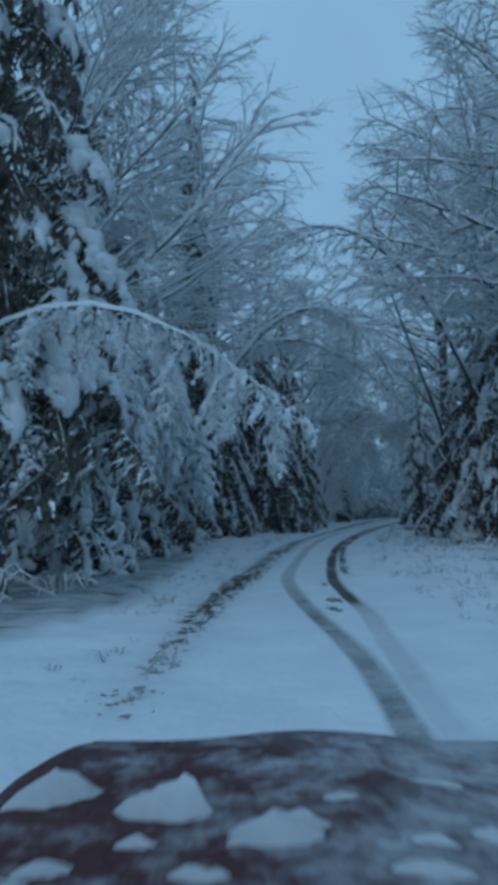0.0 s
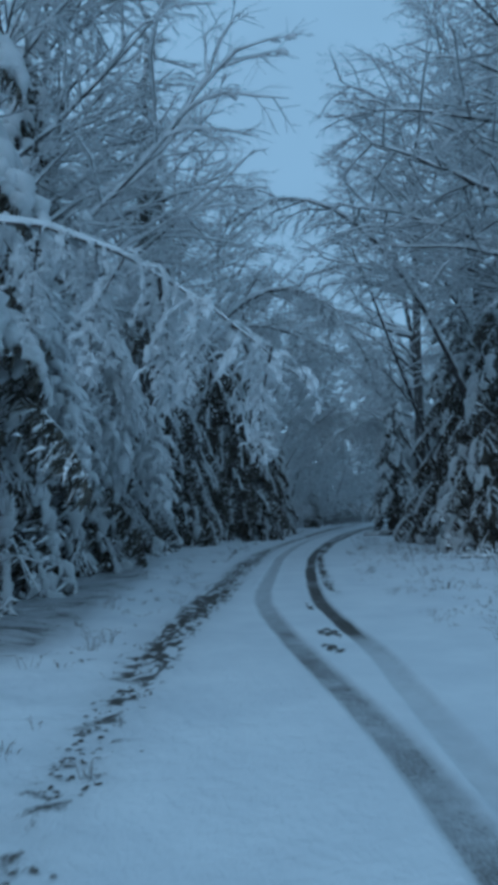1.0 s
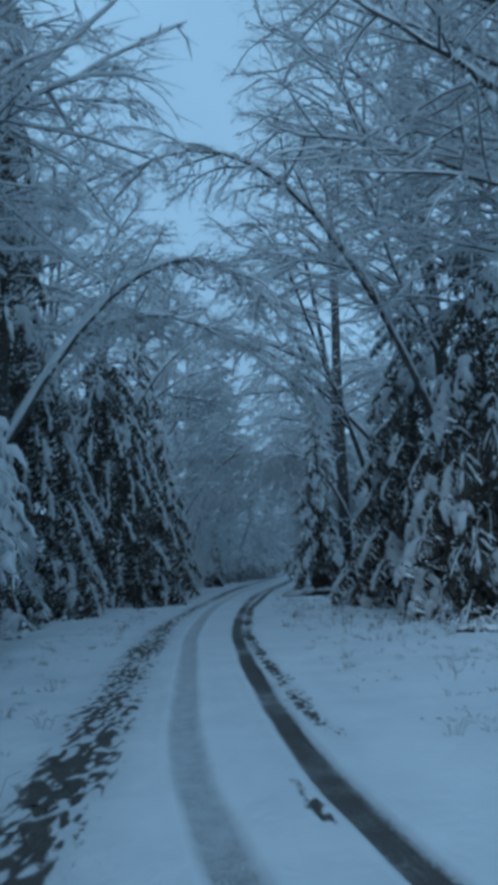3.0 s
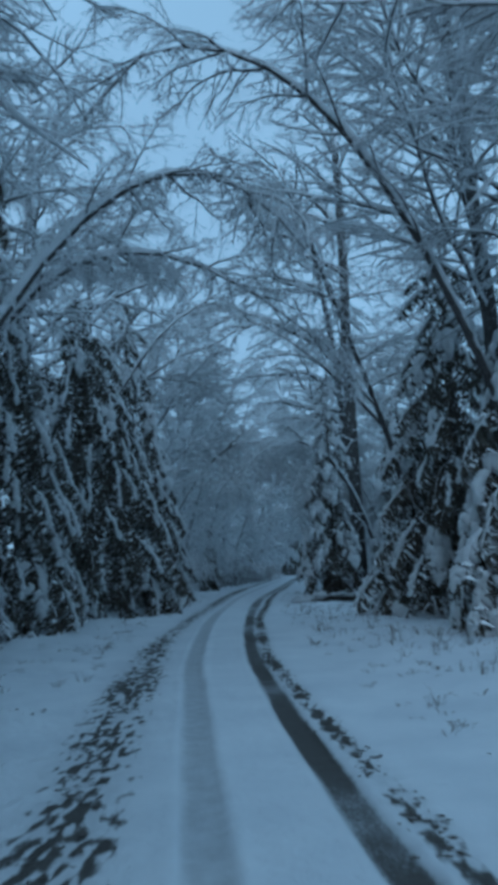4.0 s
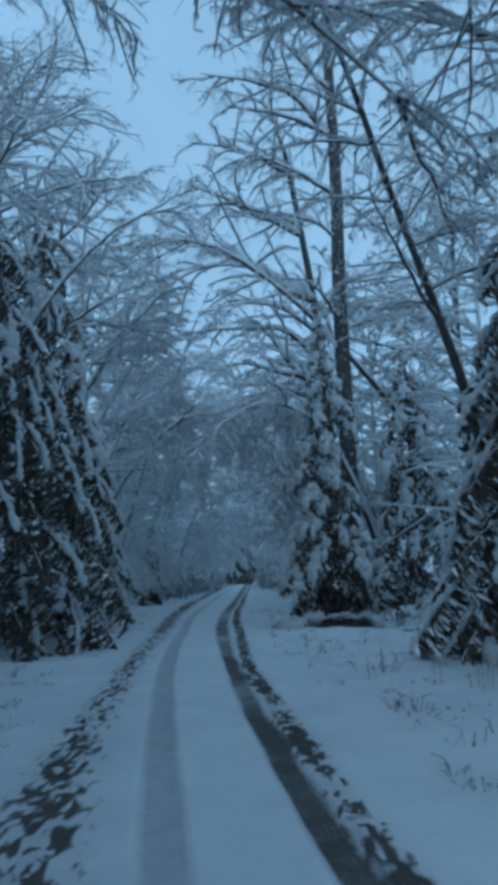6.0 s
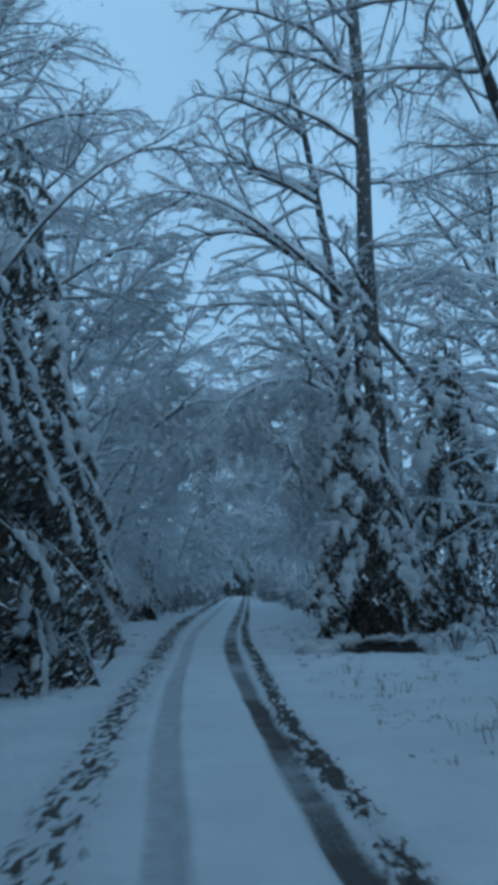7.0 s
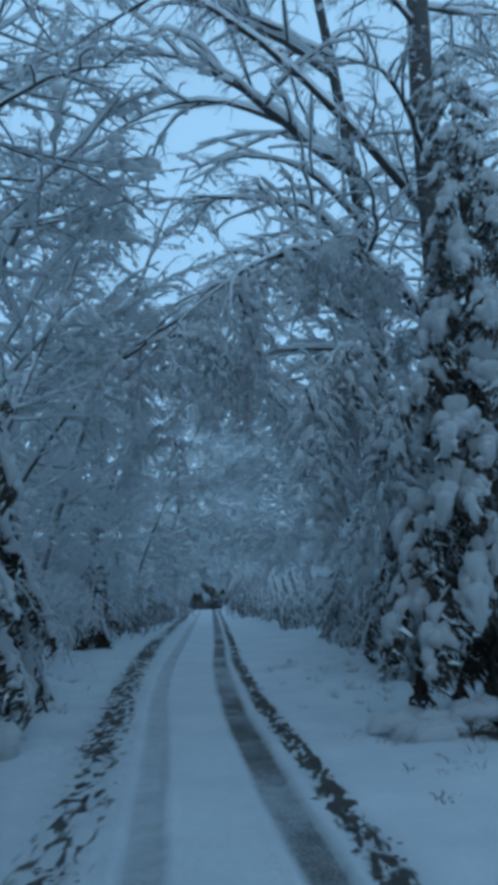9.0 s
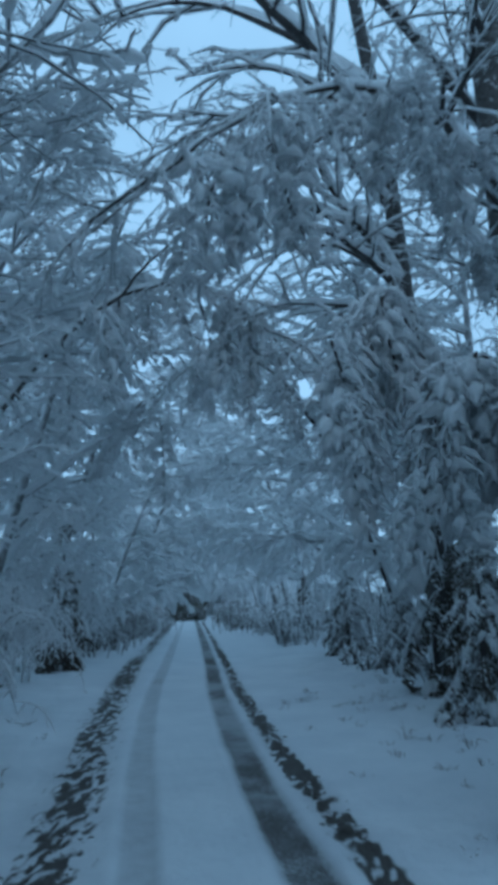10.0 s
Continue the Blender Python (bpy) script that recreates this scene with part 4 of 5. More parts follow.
bent_tree((18.4, 61.2, 0), (16.0, 61.4, 6.6), (13.8, 61.4, 3.6), 0.07, "sapling bent to the ground under its snow by the oak", 50, gap=0.3, drop=1.6, fat=1.1, floor_z=0.4, fuzz=6, lumpy=1.3, drapes=22, drape_long=2.2)
bent_tree((17.0, 59.4, 0), (12.4, 57.2, 7.9), (6.6, 55.2, 5.0), 0.13, "tree bowed across the road, its crown a mass of hanging snow", 53, gap=0.3, drop=1.2, fat=1.2, floor_z=3.6, fuzz=8, lumpy=0.9, start=0.38, drapes=16, drape_long=1.3, limbs=12, limb_size=2.6)
bent_tree((3.6, 67.4, 0), (9.4, 66.6, 9.4), (14.6, 65.8, 6.2), 0.11, "tree bowed over the road, its branches hanging full of snow", 54, gap=0.3, drop=1.5, fat=1.2, floor_z=3.4, fuzz=6, lumpy=0.9, start=0.35, drapes=11, drape_long=1.8, limbs=10)
bent_tree((21.0, 73.0, 0), (15.6, 72.0, 9.6), (10.4, 71.2, 6.4), 0.11, "far tree bowed over the road under clinging snow", 55, gap=0.3, drop=1.5, fat=1.2, floor_z=3.2, fuzz=6, lumpy=0.9, start=0.35, drapes=10, drape_long=2.0, limbs=10)
bent_tree((13.9, 37.8, 0), (7.6, 37.3, 13.7), (0.8, 37.0, 14.6), 0.17, "tall tree bowed over the road, snow along its stem", 42, gap=0.2, drop=0.8, limbs=13, start=0.4, fat=1.4)
bent_tree((-4.6, 35.0, 0), (1.4, 35.3, 10.6), (6.8, 35.6, 7.8), 0.13, "long sapling arched across the road from the spruces", 43, gap=0.15, drop=0.8, limbs=16, fat=1.4)
bent_tree((-4.2, 38.0, 0), (0.2, 38.0, 9.8), (8.0, 38.2, 6.8), 0.14, "snow-heavy tree bowed all the way across the road", 46, gap=0.1, drop=1.0, limbs=16, fat=1.3, start=0.35)
bent_tree((26.0, 62.0, 0), (14.0, 60.9, 13.6), (6.5, 59.6, 15.2), 0.2, "fallen-over tree caught in the oak, bent towards the road", 44, gap=0.25, drop=0.7, start=0.5, limbs=5, fat=1.2)
bent_tree((-2.5, 56.0, 0), (4.0, 56.5, 13.5), (9.5, 57.0, 14.5), 0.11, "slender tree bowed over the spruces to the road", 45, gap=0.25, drop=0.8, limbs=8)

# ---- roadside shrubs ----
SHRUBS = [shrub(60 + k, 6, 3.8, 2.4, "shrub bowed low under clinging snow beside the road", drop=1.0, gap=0.17) for k in range(3)]
spots = [(-4.2, 31.0, 0, 0.8), (-3.0, 40.5, 0, 0.8),
         (4.2, 60.5, 10, 0.9), (6.0, 65.5, 0, 1.0), (7.6, 71.5, 0, 1.1), (20.8, 73.0, 180, 0.9), (18.6, 67.0, 170, 0.8), (10.6, 80.0, 0, 1.1), (23.5, 81.0, 180, 1.1), (15.2, 51.0, 180, 0.6), (12.2, 86.6, 10, 0.8)]
for k, (x, y, turn, size) in enumerate(spots):
    ob = SHRUBS[k % 3]
    if k < 3:
        ob.matrix_basis = put(ob, x, y, turn, size)
    else:
        copy_thing(ob, pose(x, y, -0.05, 0, 0, turn) @ Matrix.Scale(size, 4))

# ---- the woods on both sides; each kind turns its longer limbs to +x ----
KINDS = [broadleaf(h, r, n, 80 + k, "bare forest tree with every twig coated in snow", first=0.15, bias=0, reach=0.34, rise=(0, 55), kit=kit, wild=0.3, bark=RIMED)
         for k, (h, r, n, kit) in enumerate(((18, 0.16, 17, HEAVY_KIT), (15, 0.11, 15, HEAVY_KIT), (20, 0.19, 19, HEAVY_KIT), (13, 0.09, 13, HEAVY_KIT), (18, 0.15, 15, FAR_KIT), (14, 0.1, 14, FAR_KIT)))]
rng = random.Random(5)
near = [(-9.0, 30.0, 0), (-8.0, 47.0, 0), (-4.6, 60.0, 0), (24.6, 74.0, 180), (5.2, 68.5, 0), (3.4, 72.0, 0), (21.0, 58.5, 180), (8.2, 79.5, 0),  (6.6, 75.5, 0), (9.0, 84.0, 0), (17.0, 39.0, 180), (20.0, 55.0, 180), (21.4, 68.0, 180), (24.4, 78.0, 180), (21.6, 64.6, 180)]
far = [(12.6, 94.0, 0), (16.6, 105.0, 0), (21.0, 116.0, 0), (27.6, 87.0, 180), (31.0, 97.0, 180), (35.0, 108.0, 180), (26.0, 134.0, 0), (43.0, 136.0, 180), (33.0, 150.0, 90), (37.0, 153.0, 90),
       (3.0, 80.0, 0), (27.5, 70.0, 180), (8.0, 90.0, 0), (6.0, 86.0, 0), (30.0, 148.0, 90), (40.5, 149.0, 90)]
for kinds, spots in ((KINDS[:4], near), (KINDS[4:], far)):
    for k, (x, y, turn) in enumerate(spots):
        m = pose(x + rng.uniform(-0.5, 0.5), y + rng.uniform(-0.8, 0.8), -0.05, 0, 0, turn + rng.uniform(-35, 35)) @ Matrix.Scale(rng.uniform(0.85, 1.15), 4)
        if k < len(kinds):
            kinds[k].matrix_basis = m
        else:
            copy_thing(kinds[k % len(kinds)], m)


# ---- far woods ----
def far_woods():
    rng = random.Random(9)
    wood = Geo()
    spots = []
    for _ in range(110):
        y = rng.uniform(15, 200)
        side_ = rng.choice((-1, 1))
        o = side_ * rng.uniform(11, 45)
        if y > 125:
            o = rng.uniform(-45, 45) if y > 150 else side_ * rng.uniform(5, 45)
        spots.append((float(lane(y)) + o, y))
    for x, y in spots:
        h = rng.uniform(10, 21)
        r = 0.05 + 0.006 * h
        lean_ = rng.uniform(-1, 1)
        pts = [(x + lean_ * s * s, y, -0.1 + h * s) for s in (0, 0.3, 0.6, 1.0)]
        wood.tube(pts, [r, r * 0.8, r * 0.5, 0.02], 4, caps=False)
        for k in range(18):
            f = rng.uniform(0.08, 0.97)
            a = rng.uniform(0, 6.28)
            ln = (1.1 - f) * h * 0.3 * rng.uniform(0.6, 1.2) + 0.8
            p = Vector((x + lean_ * f * f, y, h * f))
            sub = wander(rng, p, (math.cos(a), math.sin(a), rng.uniform(0.1, 1.0)), ln, 2, 0.25, -0.25)
            wood.tube(sub, [0.07, 0.06, 0.02], 3, caps=False)
            for _ in range(5):
                e = wander(rng, sub[rng.randrange(1, 3)], (rng.uniform(-1, 1), rng.uniform(-1, 1), rng.uniform(-0.5, 0.6)), ln * 0.5, 1, 0.3, -0.3)
                wood.tube(e, [0.05, 0.02], 3, caps=False)
    tagged(part("far_woods", wood, HAZED_SNOW_TWIG), "distant bare woods, paled with snow and haze in the colour", "woods", kind="stuff")


far_woods()


# ---- undergrowth along both edges of the wood ----
def undergrowth():
    rng = random.Random(12)
    twigs = Geo()
    for k in range(900):
        y = rng.uniform(58, 172) if k % 5 else rng.uniform(14, 56)
        side_ = rng.choice((-1, 1))
        o = side_ * ((4.3 + rng.expovariate(0.3)) if y > 80 else (5.0 + rng.expovariate(0.16))) if y > 56 else (-(5.5 + rng.expovariate(0.4)) if side_ < 0 else 6.2 + rng.expovariate(0.3))
        if y > 148:
            o = rng.uniform(-28, 28)
        x = float(lane(y)) + o
        h = rng.choice((0.35, 0.6, 0.9, 1.3)) * rng.uniform(0.7, 1.2) * (1 + (0.8 if y > 56 else 0.1) * min(2.2, (abs(o) - 4) / 3)) * (1.8 if y > 148 else 0.95 if y < 32 and o < 0 else 0.45 if y < 56 else 1.0)
        for _ in range(9):
            a = rng.uniform(0, 6.28)
            d = Vector((math.cos(a), math.sin(a), 0))
            base = Vector((x, y, -0.05)) + d * rng.uniform(0, 0.25)
            pts = arc(base, base + d * (0.3 * h) + Vector((0, 0, h * rng.uniform(0.6, 1))), base + d * (0.75 * h) + Vector((0, 0, h * rng.uniform(0.2, 0.9))), 3)
            r = rng.uniform(0.016, 0.045) * (1.4 if y > 90 else 1.0)
            twigs.tube(pts, [r * 0.7, r, r * 1.3, r * 0.5], 3, caps=False)
    tagged(part("undergrowth", twigs, RIMED), "low snowy brush along the edge of the woods", "brush", kind="stuff")


undergrowth()


# ---- thicket that closes the view where the road ends ----
def far_thicket():
    rng = random.Random(18)
    twigs = Geo()
    for k in range(430):
        y = rng.uniform(146, 205)
        x = float(lane(y)) + rng.uniform(-24, 24)
        h = rng.choice((4.0, 8.0, 13.0)) * rng.uniform(0.7, 1.25)
        for _ in range(12):
            a = rng.uniform(0, 6.28)
            d = Vector((math.cos(a), math.sin(a), 0))
            base = Vector((x, y, -0.05)) + d * rng.uniform(0, 0.5)
            pts = arc(base, base + d * (0.22 * h) + Vector((0, 0, h * rng.uniform(0.5, 1))), base + d * (0.5 * h) + Vector((0, 0, h * rng.uniform(0.2, 0.9))), 3)
            r = rng.uniform(0.06, 0.15)
            twigs.tube(pts, [r * 0.7, r, r * 1.2, r * 0.4], 3, caps=False)
    tagged(part("far_thicket", twigs, HAZED_SNOW_TWIG), "dense snowy thicket where the road runs out", "thicket", kind="stuff")


far_thicket()


# ---- dead grass and weeds through the snow of the verges ----
def verge_grass():
    rng = random.Random(14)
    blades = Geo()
    for k in range(720):
        y = rng.uniform(9, 66)
        o = rng.uniform(2.0, 8.5) if k % 5 else -rng.uniform(2.4, 4.2)
        x = float(lane(y)) + o
        z = height_of(o, y)
        for _ in range(rng.randrange(4, 12)):
            a = rng.uniform(0, 6.28)
            d = Vector((math.cos(a), math.sin(a), 0))
            p = Vector((x, y, z - 0.02)) + d * rng.uniform(0, 0.12)
            h = rng.uniform(0.03, 0.13) * (2.2 if k % 6 == 1 else 1.0)
            w = rng.uniform(0.002, 0.005)
            blades.tube([p, p + d * (0.25 * h) + Vector((0, 0, h * 0.7)), p + d * (0.8 * h) + Vector((0, 0, h * rng.uniform(0.5, 1.0)))], [w, w, w * 0.5], 3, caps=False)
    for k in range(150):
        y = rng.uniform(17, 52)
        o = 2.6 + rng.random() ** 0.7 * 6.0
        if lumps(float(lane(y)) + o, y, 0.3, 92) < -0.05:
            continue
        x = float(lane(y)) + o
        z = height_of(o, y)
        for _ in range(rng.randrange(3, 12)):
            a = rng.uniform(0, 6.28)
            d = Vector((math.cos(a), math.sin(a), 0))
            p = Vector((x, y, z - 0.03)) + d * rng.uniform(0, 0.3)
            h, w = rng.uniform(0.08, 0.34) * (1.6 if k % 7 == 0 else 1.0), rng.uniform(0.003, 0.009)
            blades.tube([p, p + d * (0.15 * h) + Vector((0, 0, h * 0.7)), p + d * (0.55 * h) + Vector((0, 0, h * rng.uniform(0.6, 1.0)))], [w, w, w * 0.6], 3, caps=False)
    tagged(part("verge_grass", blades, GRASS), "dead grass and weed stalks poking through verge snow", "grass", kind="stuff")


verge_grass()


# ---- dark bare undergrowth along the far edges of the wood ----
def bare_stems():
    rng = random.Random(44)
    stems = Geo()
    for a, b, count, wide in (((10.9, 81.0), (21.2, 108.0), 420, 0.6), ((23.8, 96.0), (34.6, 131.0), 420, 0.7), ((20.6, 108.0), (27.5, 131.0), 160, 0.8)):
        for k in range(count):
            f = rng.random()
            x, y = a[0] + (b[0] - a[0]) * f + rng.gauss(0, wide), a[1] + (b[1] - a[1]) * f + rng.gauss(0, wide)
            if lumps(x, y, 0.5, 95) < -0.2:
                continue
            tall = rng.uniform(0.7, 2.5) * (0.75 + 0.6 * lumps(x, y, 0.3, 96))
            pts = wander(rng, (x, y, -0.05), (rng.uniform(-0.25, 0.25), rng.uniform(-0.25, 0.25), 1.0), tall, 3, 0.16, -0.05)
            r = rng.uniform(0.014, 0.034)
            stems.tube(pts, [r, r * 0.8, r * 0.6, r * 0.3], 3, caps=False)
            for _ in range(6):
                j = rng.randrange(1, 4)
                e = wander(rng, pts[j], side_way(rng, pts[j] - pts[j - 1], rng.uniform(0.5, 1.1)), tall * rng.uniform(0.2, 0.4), 2, 0.3, -0.25)
                stems.tube(e, [r * 0.6, r * 0.5, r * 0.2], 3, caps=False)
    tagged(part("bare_stems", stems, LIMB), "dark bare stems along the edge of the woods", "undergrowth", kind="stuff")


bare_stems()


# ---- a fallen log on the verge ----
def fallen_log(a, b, r):
    rng = random.Random(77)
    a, b = Vector(a), Vector(b)
    d = b - a
    top = root("fallen_log", "dark fallen log capped with snow on the open verge", "log", m=pose(*a))
    wood, snow = Geo(), Geo()
    pts = [d * s + Vector((rng.uniform(-0.04, 0.04), rng.uniform(-0.04, 0.04), rng.uniform(-0.02, 0.03))) for s in (0, 0.15, 0.35, 0.55, 0.8, 1.0)]
    wood.tube(pts, [r, r * 1.05, r * 0.95, r * 0.9, r * 0.8, r * 0.6], 10)
    wood.tube([d * 0.4, d * 0.4 + Vector((0.15, -0.2, 0.35)), d * 0.4 + Vector((0.3, -0.3, 0.5))], [0.04, 0.03, 0.012], 5)
    snow.tube([p + Vector((0, 0, r * 0.75)) for p in pts], [r * rng.uniform(0.5, 0.95) for _ in pts], 8, 0.7)
    trunk = part("trunk", wood, BARK, top)
    part("snow", snow, SNOW, trunk)


fallen_log((9.1, 31.9, 0.1), (11.9, 29.7, 0.13), 0.13)


# ---- brush heaped at the young spruce's foot ----
def brush_pile(a, b, tall):
    rng = random.Random(78)
    a, b = Vector(a), Vector(b)
    top = root("brush_pile", "dark tangle of dead brush under snow at a spruce's foot", "brush", m=pose(*a))
    d = b - a
    back = Vector((-d.y, d.x, 0)).normalized()
    sticks, snow = Geo(), Geo()
    for k in range(520):
        f = rng.random()
        h = tall * (0.35 + 0.65 * math.sin(math.pi * min(1.0, 0.15 + 0.8 * f))) * rng.uniform(0.3, 1.0)
        p = d * f + back * rng.uniform(-0.3, 0.35) + Vector((0, 0, rng.uniform(-0.04, 0.45 * h)))
        way = Vector((rng.uniform(-1, 1), rng.uniform(-1, 1), rng.uniform(-0.25, 0.7))) + 0.5 * back * rng.choice((-1, 1))
        pts = wander(rng, p, way, rng.uniform(0.25, 0.7), 3, 0.35, -0.5)
        pts = [Vector((q.x, q.y, max(-0.05, min(q.z, 1.15 * h)))) for q in pts]
        r = rng.uniform(0.005, 0.016)
        sticks.tube(pts, [r, r * 0.9, r * 0.7, r * 0.4], 3, caps=False)
    for k in range(70):
        f = rng.uniform(-0.12, 1.0)
        size = rng.uniform(0.09, 0.22) * (1.35 if f < 0.25 else 0.9)
        p = d * f + back * rng.uniform(0.05, 0.5) + Vector((0, 0, tall * (0.25 if f < 0.1 else 0.75) * rng.uniform(0.7, 1.15)))
        snow.blob(rng, p, d + Vector((rng.uniform(-0.6, 0.6), rng.uniform(-0.6, 0.6), 0)), 2.0 * size, 0.55 * size, 7, 5, 0.5)
    for k in range(26):
        f = rng.uniform(-0.3, 0.2)
        size = rng.uniform(0.2, 0.36)
        snow.blob(rng, d * f + back * rng.uniform(-0.1, 0.7) + Vector((0, 0, 0.02 + 0.5 * tall * rng.random())), d, 2.0 * size, 0.6 * size, 8, 5, 0.5)
    tangle = part("sticks", sticks, LITTER, top)
    tagged(tangle, kind="stuff")
    tagged(part("snow", snow, SNOW, top), kind="stuff")


brush_pile((10.9, 54.3, 0.0), (13.2, 53.7, 0.0), 0.5)


# ---- dead leaves and clods turned up along the churned edges of the ruts ----
def churned_litter():
    rng = random.Random(16)
    bits = Geo()
    for k in range(4200):
        left = k % 2
        y = rng.uniform(7.5 if left else 22, 75)
        if lumps(0.0, y, 0.5, 90) < (0.05 if left and 36 < y < 55 else -0.12):
            continue
        x = float((churn_left if left else churn_right)(y)) + rng.gauss(0, 0.15 if left else 0.09)
        z = height_of(x - float(lane(y)), y) + rng.uniform(-0.005, 0.02)
        a = rng.uniform(0, 6.28)
        size = rng.uniform(0.01, 0.03) * (1.5 if rng.random() < 0.15 else 1.0)
        n = len(bits.v)
        for q in range(6):
            t = a + q * math.pi / 3
            k = size * rng.uniform(0.6, 1.3)
            bits.v.append((x + 1.3 * k * math.cos(t), y + k * math.sin(t), z - 0.004 + rng.uniform(0, 0.006)))
        bits.v.append((x + rng.uniform(-0.3, 0.3) * size, y + rng.uniform(-0.3, 0.3) * size, z + size * rng.uniform(0.15, 0.45)))
        bits.f.extend((n + q, n + (q + 1) % 6, n + 6) for q in range(6))
    for k in range(420):
        y = rng.uniform(12, 58)
        o = rng.uniform(2.3, 6.5) if k % 4 else -rng.uniform(2.6, 4.6)
        if lumps(float(lane(y)) + o, y, 0.45, 91) < 0.05:
            continue
        for _ in range(rng.randrange(2, 7)):
            x, yy = float(lane(y)) + o + rng.gauss(0, 0.12), y + rng.gauss(0, 0.12)
            z, size, n = height_of(x - float(lane(yy)), yy), rng.uniform(0.012, 0.04), len(bits.v)
            for q in range(6):
                r = size * rng.uniform(0.5, 1.2)
                bits.v.append((x + r * math.cos(q * math.pi / 3), yy + r * math.sin(q * math.pi / 3), z + rng.uniform(0, 0.008)))
            bits.v.append((x, yy, z + size * rng.uniform(0.2, 0.6)))
            bits.f.extend((n + q, n + (q + 1) % 6, n + 6) for q in range(6))
    tagged(part("leaf_litter", bits, LITTER, smooth=False), "dead leaves and mud clods turned up along the ruts", "leaf litter", kind="stuff")


churned_litter()


# ---- the car at the start of the road, snow half melted on its hood ----
def car_materials():
    m, n, l, b = material("dark_red_paint", 0.3)
    p = position(n)
    big, fine = noise_node(n, l, 4.5, 6, 0.7, p), noise_node(n, l, 16, 5, 0.7, p)
    add = n.new("ShaderNodeMath")
    add.operation = "MULTIPLY_ADD"
    add.inputs[1].default_value = 0.6
    l.new(fine.outputs["Fac"], add.inputs[0])
    l.new(big.outputs["Fac"], add.inputs[2])
    sides, drift = n.new("ShaderNodeSeparateXYZ"), n.new("ShaderNodeMath")
    drift.operation = "MULTIPLY_ADD"
    drift.inputs[1].default_value = 0.2
    l.new(p, sides.inputs["Vector"])
    l.new(sides.outputs["X"], drift.inputs[0])
    l.new(add.outputs["Value"], drift.inputs[2])
    slush = ramp_node(n, l, drift.outputs["Value"], 0.72, 1.05, (0, 0, 0), (0.8, 0.8, 0.8))
    red = ramp_node(n, l, fine.outputs["Fac"], 0.3, 0.7, (0.035, 0.004, 0.006), (0.06, 0.009, 0.011))
    c = mix_node(n, l, slush.outputs["Color"], red.outputs["Color"], (0.42, 0.43, 0.46))
    l.new(c.outputs["Result"], b.inputs["Base Color"])
    r = ramp_node(n, l, add.outputs["Value"], 0.62, 0.85, (0.3, 0.3, 0.3), (0.85, 0.85, 0.85))
    l.new(r.outputs["Color"], b.inputs["Roughness"])
    bump_node(n, l, b, slush.outputs["Color"], 0.6, 0.02)
    g, gn, gl, gb = material("car_glass", 0.05)
    gb.inputs["Base Color"].default_value = (0.02, 0.025, 0.03, 1)
    gb.inputs["IOR"].default_value = 1.5
    return m, g, plain_material("tyre_rubber", (0.012, 0.012, 0.012), (0.03, 0.03, 0.03), 40, 0.9), plain_material("alloy", (0.35, 0.36, 0.37), (0.5, 0.5, 0.52), 30, 0.35), plain_material("black_trim", (0.012, 0.012, 0.013), (0.03, 0.03, 0.032), 30, 0.5)


def section(geo, rows):
    """Skin a row of equal rings."""
    base, k = len(geo.v), len(rows[0])
    for ring in rows:
        geo.v.extend(tuple(p) for p in ring)
    for i in range(len(rows) - 1):
        for j in range(k - 1):
            a = base + i * k + j
            geo.f.append((a, a + 1, a + k + 1, a + k))


def slab(geo, quad, depth):
    """A panel with thickness, from four corners."""
    q = [Vector(p) for p in quad]
    nrm = (q[1] - q[0]).cross(q[3] - q[0]).normalized() * depth
    n = len(geo.v)
    geo.v.extend(tuple(p) for p in q)
    geo.v.extend(tuple(p - nrm) for p in q)
    geo.f.extend(((n, n + 1, n + 2, n + 3), (n + 7, n + 6, n + 5, n + 4)))
    for i in range(4):
        j = (i + 1) % 4
        geo.f.append((n + i, n + 4 + i, n + 4 + j, n + j))


